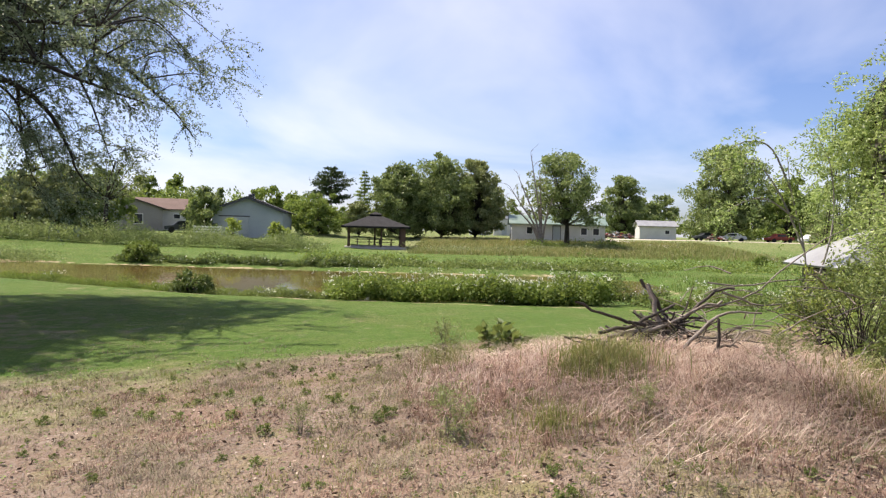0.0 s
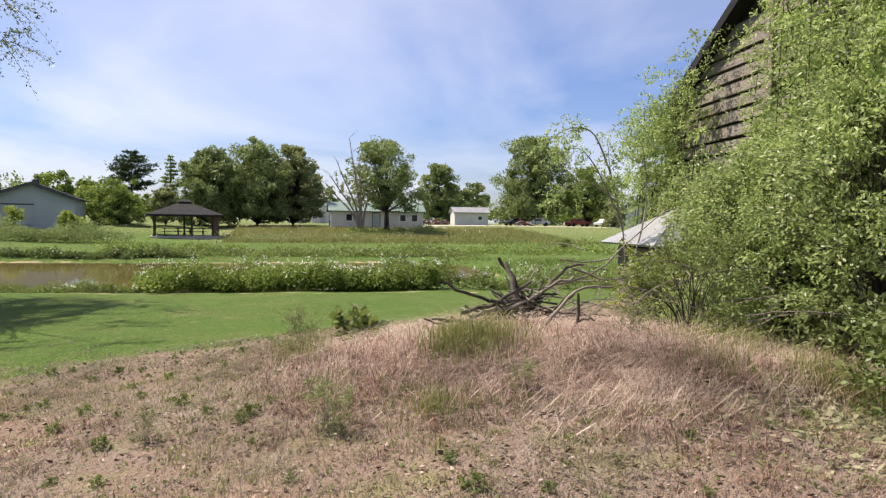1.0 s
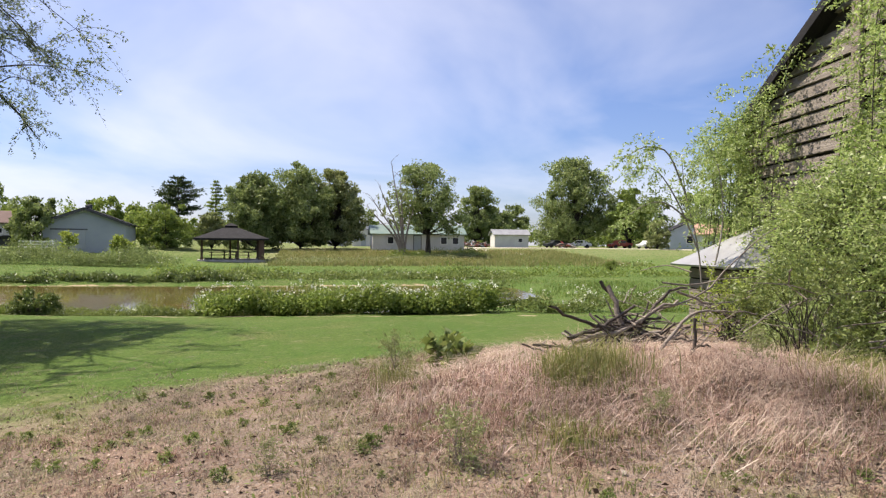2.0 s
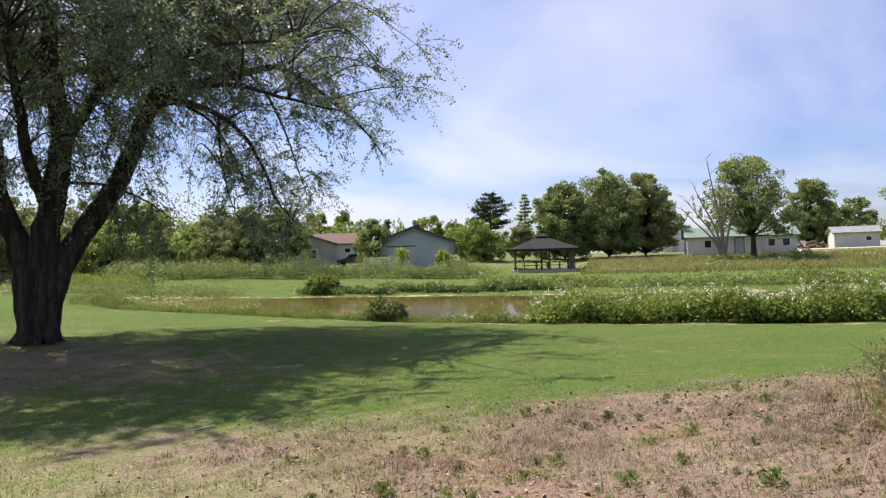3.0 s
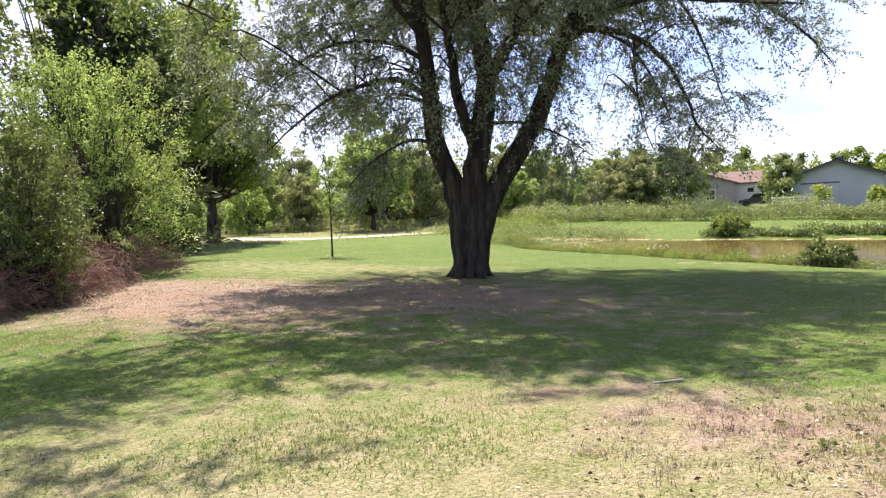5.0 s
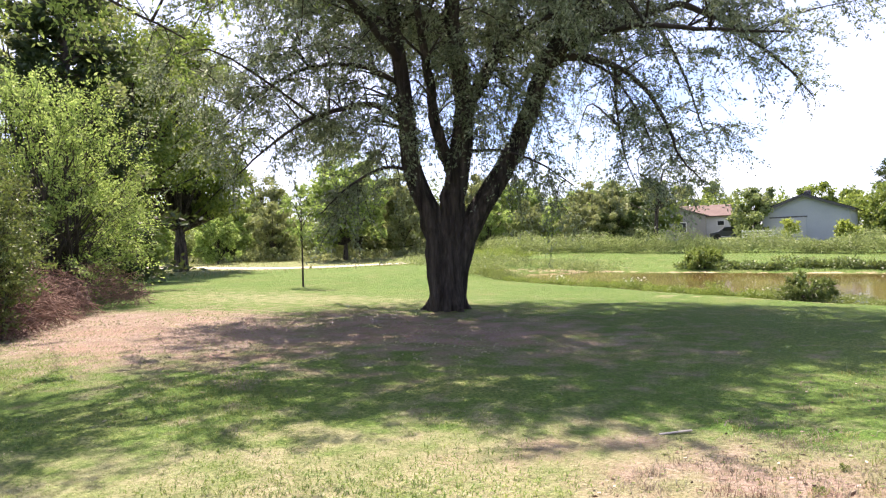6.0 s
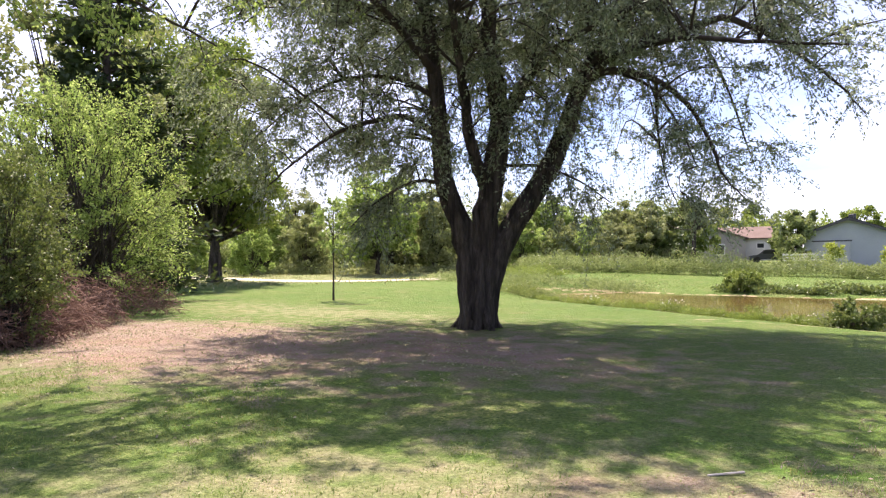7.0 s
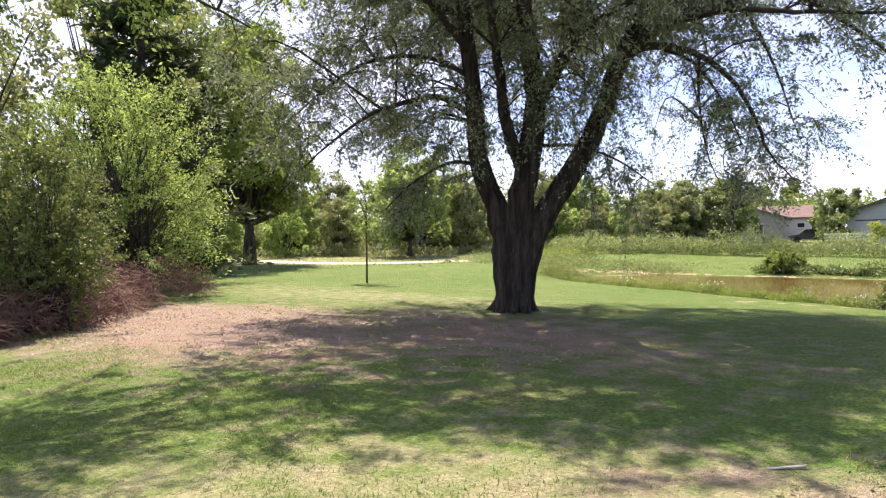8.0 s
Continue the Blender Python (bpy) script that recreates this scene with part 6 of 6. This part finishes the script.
weed_row("bank_weeds", 46, [(6, 40), (12, 42), (20, 43), (30, 44)], 2.6, 0.7, "leaf_mid", "rank green weeds across the field", "weeds", 120, 0.2, 0.09, 0.1, 0.6)
weed_row("bank_weeds", 36, [(-2, 41), (-6, 41), (-9, 43.5)], 2.2, 0.6, "leaf_mid", "rank green weeds across the field", "weeds", 110, 0.2, 0.09, 0.1, 0.7)
weed_row("bank_weeds", 60, [(-44, 42), (-36, 37), (-30, 37.5), (-24, 38)], 3.0, 0.75, "leaf_far", "rank green weeds at the pond's end", "weeds", 260, 0.13, 0.055, 0.02)
weed_row("bank_weeds", 22, [(-27, 29.6), (-25.2, 28.2), (-23.2, 26.8)], 1.6, 0.85, "leaf_weed", "rank green weeds behind the shade tree", "weeds", 420, 0.07, 0.035)
weed_row("pond_grass", 80, [(-28, 32.8), (-21.5, 27.8), (-15, 25.0), (-10.5, 22.9), (-8, 21.8)], 0.8, 0.16, "leaf_pale", "pale long grass in the pond's shallow edge", "grass", 300, 0.16, 0.018)
weed_row("tall_weeds", 150, [(-46, 55), (-38, 50), (-28.7, 51), (-20, 56), (-12.5, 61.5)], 3.0, 2.1, "leaf_far", "tall thick row of green weeds", "weeds", 330, 0.17, 0.07, 0.02, 0.25)
weed_row("tall_weeds", 40, [(-48, 49), (-42, 46.5), (-36, 45)], 2.4, 0.85, "leaf_mid", "tall thick row of green weeds", "weeds", 300, 0.16, 0.07, 0.02, 0.3)
weed_row("tall_weeds", 60, [(-3, 66), (4, 70), (11, 74.5), (18, 78)], 4.0, 0.75, "leaf_pale", "long weeds and grass before the hut", "weeds", 140, 0.24, 0.10, 0.1, 0.5)
weed_row("tall_weeds", 40, [(9, 77), (14, 78.5), (20, 80)], 2.4, 1.0, "leaf_mid", "long weeds at the foot of the hut", "weeds", 140, 0.24, 0.10, 0.1, 0.5)
weed_row("tall_weeds", 50, [(-80, 24), (-68, 34), (-58, 43), (-50, 49)], 3.0, 1.3, "leaf_pale", "tall weeds at the foot of the wood", "weeds", 170, 0.24, 0.10, 0.0, 0.5)
shrub("field_bush", 25.0, 53.0, 0.7, 0.4, "leaf_mid", "small lone bush in the field", 6, 24, 4, 0.3, 20, 0.12, 0.06, 0.1)
for x, y, h in ((-22.0, 66.5, 2.4), (-18.0, 68.0, 2.0), (-17.3, 68.4, 1.5)):
    shrub("young_tree", x, y, h, 0.7, "leaf_bright", "young bright green tree before the garage", 5, 30, 4, 0.5, 24, 0.18, 0.09, 0.1, category="tree", group="young trees before the garage")

# broad-leaved weed on the mound, and small weeds in the dry ground
shrub("broad_weed", 1.30, 4.62, 0.30, 0.17, "leaf_weed", "broad-leaved green weed in the dry grass", 5, 18, 2, 0.14, 7, 0.12, 0.075, 0.3, category="weed", thin_stem=0.008)
small = shrub("small_weed", -0.9, 3.0, 0.16, 0.10, "leaf_weed", "small green weed on dry soil", 4, 10, 3, 0.09, 8, 0.05, 0.024, 0.4, category="weed", group="weeds on the dry ground", thin_stem=0.004)
feathery = shrub("feathery_weed", 0.78, 4.3, 0.34, 0.14, "leaf_pale", "feathery pale green weed on dry soil", 7, 26, 3, 0.20, 20, 0.035, 0.008, 0.1, bark="dead_wood", category="weed", group="feathery weeds", thin_stem=0.004)
for i in range(420):
    x, y = rng.uniform(-3.6, 5.0), rng.uniform(-0.6, 6.8)
    if dryness(np.array(x), np.array(y)) < 0.55 or math.hypot(x - 0.3, y + 1.9) < 1.6:
        continue
    s = rng.uniform(0.12, 0.30) if i % 5 else rng.uniform(0.28, 0.48)
    ob = copy_thing(small, pose(x, y, hz(x, y), 0, 0, rng.uniform(0, 360)))
    ob.scale = (s, s, s)
small.scale = (0.4, 0.4, 0.4)
for x, y, s in ((0.84, 1.98, 0.8), (2.1, 2.1, 0.5), (3.4, 3.0, 0.8), (-0.2, 2.4, 0.5)):
    ob = copy_thing(feathery, pose(x, y, hz(x, y), 0, 0, x * 90)); ob.scale = (s, s, s)

# ---------------------------------------------------------------- grass


def blades(name, x, y, h, w, lean, mat, label, bend=0.35, comb=0.0):
    """Loose grass blades at the given places, two bent pieces each."""
    n = len(x)
    z = height(x, y)
    foot = np.stack([x, y, z - 0.005], -1)
    a = rng.uniform(0, 2 * np.pi, n)
    if comb:
        a = 4.0 * wave(x, y, 1.5) + 2.0 * wave(x + 7, y, 3.3) + rng.normal(size=n) * comb
    hh = (h * rng.uniform(0.5, 1.25, n))[:, None]
    d = np.stack([np.cos(a), np.sin(a), a * 0], -1) * (lean * rng.uniform(0.2, 1.0, n))[:, None]
    up = np.array([0, 0, 1.0])
    side = np.stack([-np.sin(a + 0.6), np.cos(a + 0.6), a * 0], -1) * w * rng.uniform(0.7, 1.3, (n, 1))
    mid = foot + (up + d * 0.5) * hh * 0.6
    tip = foot + (up * (1 - bend * rng.uniform(0, 1, (n, 1))) + d * 1.4) * hh
    c = np.stack([foot - side, foot + side, mid + side * 0.6, tip, mid - side * 0.6], 1)
    f = (np.arange(n) * 5)[:, None] + np.array([[0, 1, 2, 4, 4, 2, 3]])
    me = mesh_from("blades", c.reshape(-1, 3), f.ravel(), np.tile([4, 3], n))
    return tagged(put(name, me, mat), label, "grass", "", "stuff")


def scatter(n, x0, x1, y0, y1, keep):
    x, y = rng.uniform(x0, x1, n), rng.uniform(y0, y1, n)
    k = rng.random(n) < keep(x, y)
    return x[k], y[k]


patch = lambda x, y, s: 0.5 + 0.5 * wave(x, y, s)
near_eye = lambda x, y, a, b: 1 - ss(a, b, np.hypot(x + 1.6, y - 0.2))
x, y = scatter(210000, -13, 4, 0.2, 13, lambda x, y: (1 - dryness(x, y)) * (0.10 + 0.90 * near_eye(x, y, 3, 10)) * (pond_distance(x, y) > 1))
blades("lawn_grass", x, y, 0.018, 0.0034, 2.4, "blade_lawn", "short mown green lawn grass")
x, y = scatter(90000, -9, 3, 0.0, 8, lambda x, y: strawness(x, y) * 1.2 * patch(x, y, 2.7) * near_eye(x, y, 3, 9))
blades("bleached_grass", x, y, 0.019, 0.0030, 2.6, "blade_straw", "short sun-bleached grass")
def tufted(n, each, spread, *area):
    """Places for blades that stand in small tufts."""
    x, y = scatter(n, *area)
    return (np.repeat(x, each) + rng.normal(size=len(x) * each) * spread, np.repeat(y, each) + rng.normal(size=len(x) * each) * spread)


x, y = tufted(17000, 14, 0.045, -4.5, 5.5, -1.0, 8.5, lambda x, y: dryness(x, y) * (0.2 + 0.8 * patch(x, y, 3.1)) * (np.hypot(x - 0.3, y + 1.9) > 0.9))
blades("dry_turf", x, y, 0.02 + 0.06 * patch(x, y, 4.1), 0.0026, 1.9, "blade_turf", "short matted dry brown grass in tufts", 0.7)
x, y = tufted(3200, 12, 0.04, -4.5, 5.5, -1.0, 8.5, lambda x, y: dryness(x, y) * (patch(x, y, 1.3) > 0.4))
blades("dry_turf", x, y, 0.06, 0.0030, 1.2, "blade_field", "short yellow-green grass in tufts on dry soil", 0.6)
x, y = scatter(42000, -4.5, 5.5, -1.0, 8.0, lambda x, y: dryness(x, y) * (patch(x, y, 1.7) > 0.55) * patch(x, y, 5.0))
blades("dry_green_turf", x, y, 0.05, 0.0035, 1.0, "blade_straw", "patchy yellow-green grass on dry soil")
bump_at = lambda x, y: np.exp(-(((x - 2.8) / 1.9) ** 2 + ((y - 3.5) / 1.75) ** 2))
x, y = scatter(90000, 0.2, 6.0, 0.8, 7.5, lambda x, y: np.clip(bump_at(x, y) * 1.5 - 0.25, 0, 1) * np.clip(1.5 * patch(x, y, 2.9) * patch(x + 3, y, 1.1) + 0.12, 0, 1) * (np.hypot(x - 2.7, y - 4.0) > 0.35))
blades("tall_dry_grass", x, y, 0.07 + 0.24 * patch(x, y, 2.6) ** 2, 0.0026, 2.0, "blade_dry", "tall dry pink-brown grass covering the mound", 0.7, 1.8)
x, y = scatter(65000, 0.2, 6.0, 0.8, 7.5, lambda x, y: np.clip(bump_at(x, y) * 1.4 - 0.2, 0, 1) * (0.2 + 0.8 * patch(x, y, 3.7)))
blades("matted_dry_grass", x, y, 0.09 + 0.12 * patch(x + 2, y, 3.4), 0.0028, 3.2, "blade_dry", "flattened dry grass on the mound", 0.9, 1.3)
x, y = tufted(2600, 26, 0.05, 0.0, 5.6, 0.6, 7.0, lambda x, y: np.clip(bump_at(x, y) * 1.5 - 0.15, 0, 1) * (patch(x, y, 2.3) > 0.52))
blades("rust_grass", x, y, 0.14, 0.0026, 1.3, "blade_rust", "rust-brown dead grass in tufts on the mound", 0.7)
x, y = scatter(36000, 0.2, 5.6, 0.8, 6.5, lambda x, y: np.clip(bump_at(x, y) * 1.6 - 0.3, 0, 1) * (patch(x + 1, y, 2.0) > 0.45))
blades("pale_straw", x, y, 0.16, 0.0024, 3.6, "blade_pale", "pale bleached straw lying flat on the mound", 0.95, 0.7)
x, y = tufted(1900, 20, 0.05, -4.2, 4.8, -0.6, 4.5, lambda x, y: dryness(x, y) * (patch(x + 2, y, 2.7) > 0.6) * (np.hypot(x - 0.3, y + 1.9) > 0.9))
blades("rust_grass", x, y, 0.07, 0.0026, 1.6, "blade_rust", "short rust-brown dead grass on bare soil", 0.7)
for cx, cy, n, r, h in ((2.05, 3.05, 1000, 0.34, 0.30), (1.8, 2.9, 350, 0.18, 0.24), (3.9, 2.7, 600, 0.30, 0.30), (3.5, 2.1, 350, 0.22, 0.22), (0.75, 4.1, 300, 0.2, 0.28), (4.5, 2.1, 700, 0.40, 0.28), (1.5, 2.0, 250, 0.2, 0.16)):
    blades("grass_tuft", cx + rng.normal(size=n) * r * 0.6, cy + rng.normal(size=n) * r * 0.6, h, 0.0035, 0.6, "blade_field", "clump of green and yellow grass in the dry mound", 0.4)
x, y = scatter(50000, -4, 34, 62, 92, lambda x, y: 0.25 + 0.75 * strawness(x, y))
blades("field_grass", x, y, 0.55, 0.03, 0.5, "blade_field", "long yellow-green field grass before the houses")
x, y = scatter(50000, -90, -40, 18, 62, lambda x, y: 0.4 * patch(x, y, 0.3))
blades("field_grass", x, y, 0.20, 0.02, 0.6, "blade_field", "rough field grass beyond the path")
x, y = scatter(70000, -40, 26, 36, 62, lambda x, y: 0.5 * patch(x, y, 0.5) * (pond_distance(x, y) > 0.6))
blades("meadow_grass", x, y, 0.08, 0.014, 0.6, "blade_lawn", "green meadow grass beyond the pond")
x, y = scatter(26000, 10.5, 24, 15, 36, lambda x, y: 0.8 * patch(x, y, 0.9) * (pond_distance(x, y) > 0.6))
blades("meadow_grass", x, y, 0.22, 0.014, 0.6, "blade_lawn", "green meadow grass beside the pond")

# rough longer grass in the shade beside the lawn
x, y = scatter(110000, -16, -4.5, -1.5, 5.0, lambda x, y: np.clip(1.4 * patch(x, y, 1.9) - 0.4, 0, 1) * (1 - dryness(x, y)) * (1 - ss(3.2, 5.0, y + 0.1 * x)))
blades("rough_grass", x, y, 0.042, 0.0036, 1.9, "blade_lawn", "rough longer green grass at the lawn's side", 0.5)

# dead leaves, chips and clods on the dry ground


def litter(n, x0, x1, y0, y1, keep, size, mat, label):
    x, y = scatter(n, x0, x1, y0, y1, keep)
    at = np.stack([x, y, height(x, y) + 0.008], -1)
    al = rng.normal(size=(len(x), 3)) * np.array([1, 1, 0.28])
    q = leaf_quads(at, al, size, size * 0.6)
    q[:, :, 2] = np.maximum(q[:, :, 2], at[:, None, 2] - 0.002)
    return tagged(put("ground_litter", quads(q), mat, None), label, "litter", "", "stuff")


on_dry = lambda x, y: dryness(x, y) * (0.2 + 0.8 * patch(x, y, 2.1)) * (np.hypot(x - 0.3, y + 1.9) > 0.8)
litter(15000, -4.5, 5.5, -1, 8, on_dry, 0.03, "blade_dry", "scattered dry leaf scraps on bare soil")
litter(14000, -4.5, 5.5, -1, 8, on_dry, 0.042, "clod", "scattered dark clods and leaf scraps on bare soil")
litter(16000, -4.5, 5.5, -1, 8, on_dry, 0.035, "leaf_weed", "scattered small green seedlings on bare soil")
litter(7000, 3.0, 5.4, 0.2, 2.4, lambda x, y: np.exp(-((x - 4.1) ** 2 + (y - 1.5) ** 2) * 1.6), 0.06, "blade_straw", "drift of pale dead leaves by the bushes")
litter(16000, -20, -8, 1.5, 9.5, lambda x, y: dryness(x, y) * patch(x, y, 1.5), 0.05, "blade_straw", "pale dry scraps on the bare patch")

# strip of pale bark lying on the lawn
bm = bmesh.new()
box(bm, -0.12, -0.012, 0.0, 0.12, 0.012, 0.012, 0.005)
for v in bm.verts:
    v.co.z += 0.01 * math.sin(v.co.x * 9); v.co.y += 0.02 * math.sin(v.co.x * 6)
lit = part("bark_strip", bm, "concrete")
lit.matrix_basis = pose(-4.65, 5.35, hz(-4.65, 5.35) + 0.005, 0, 0, 40)
tagged(lit, "pale strip of bark lying on the lawn", "bark")
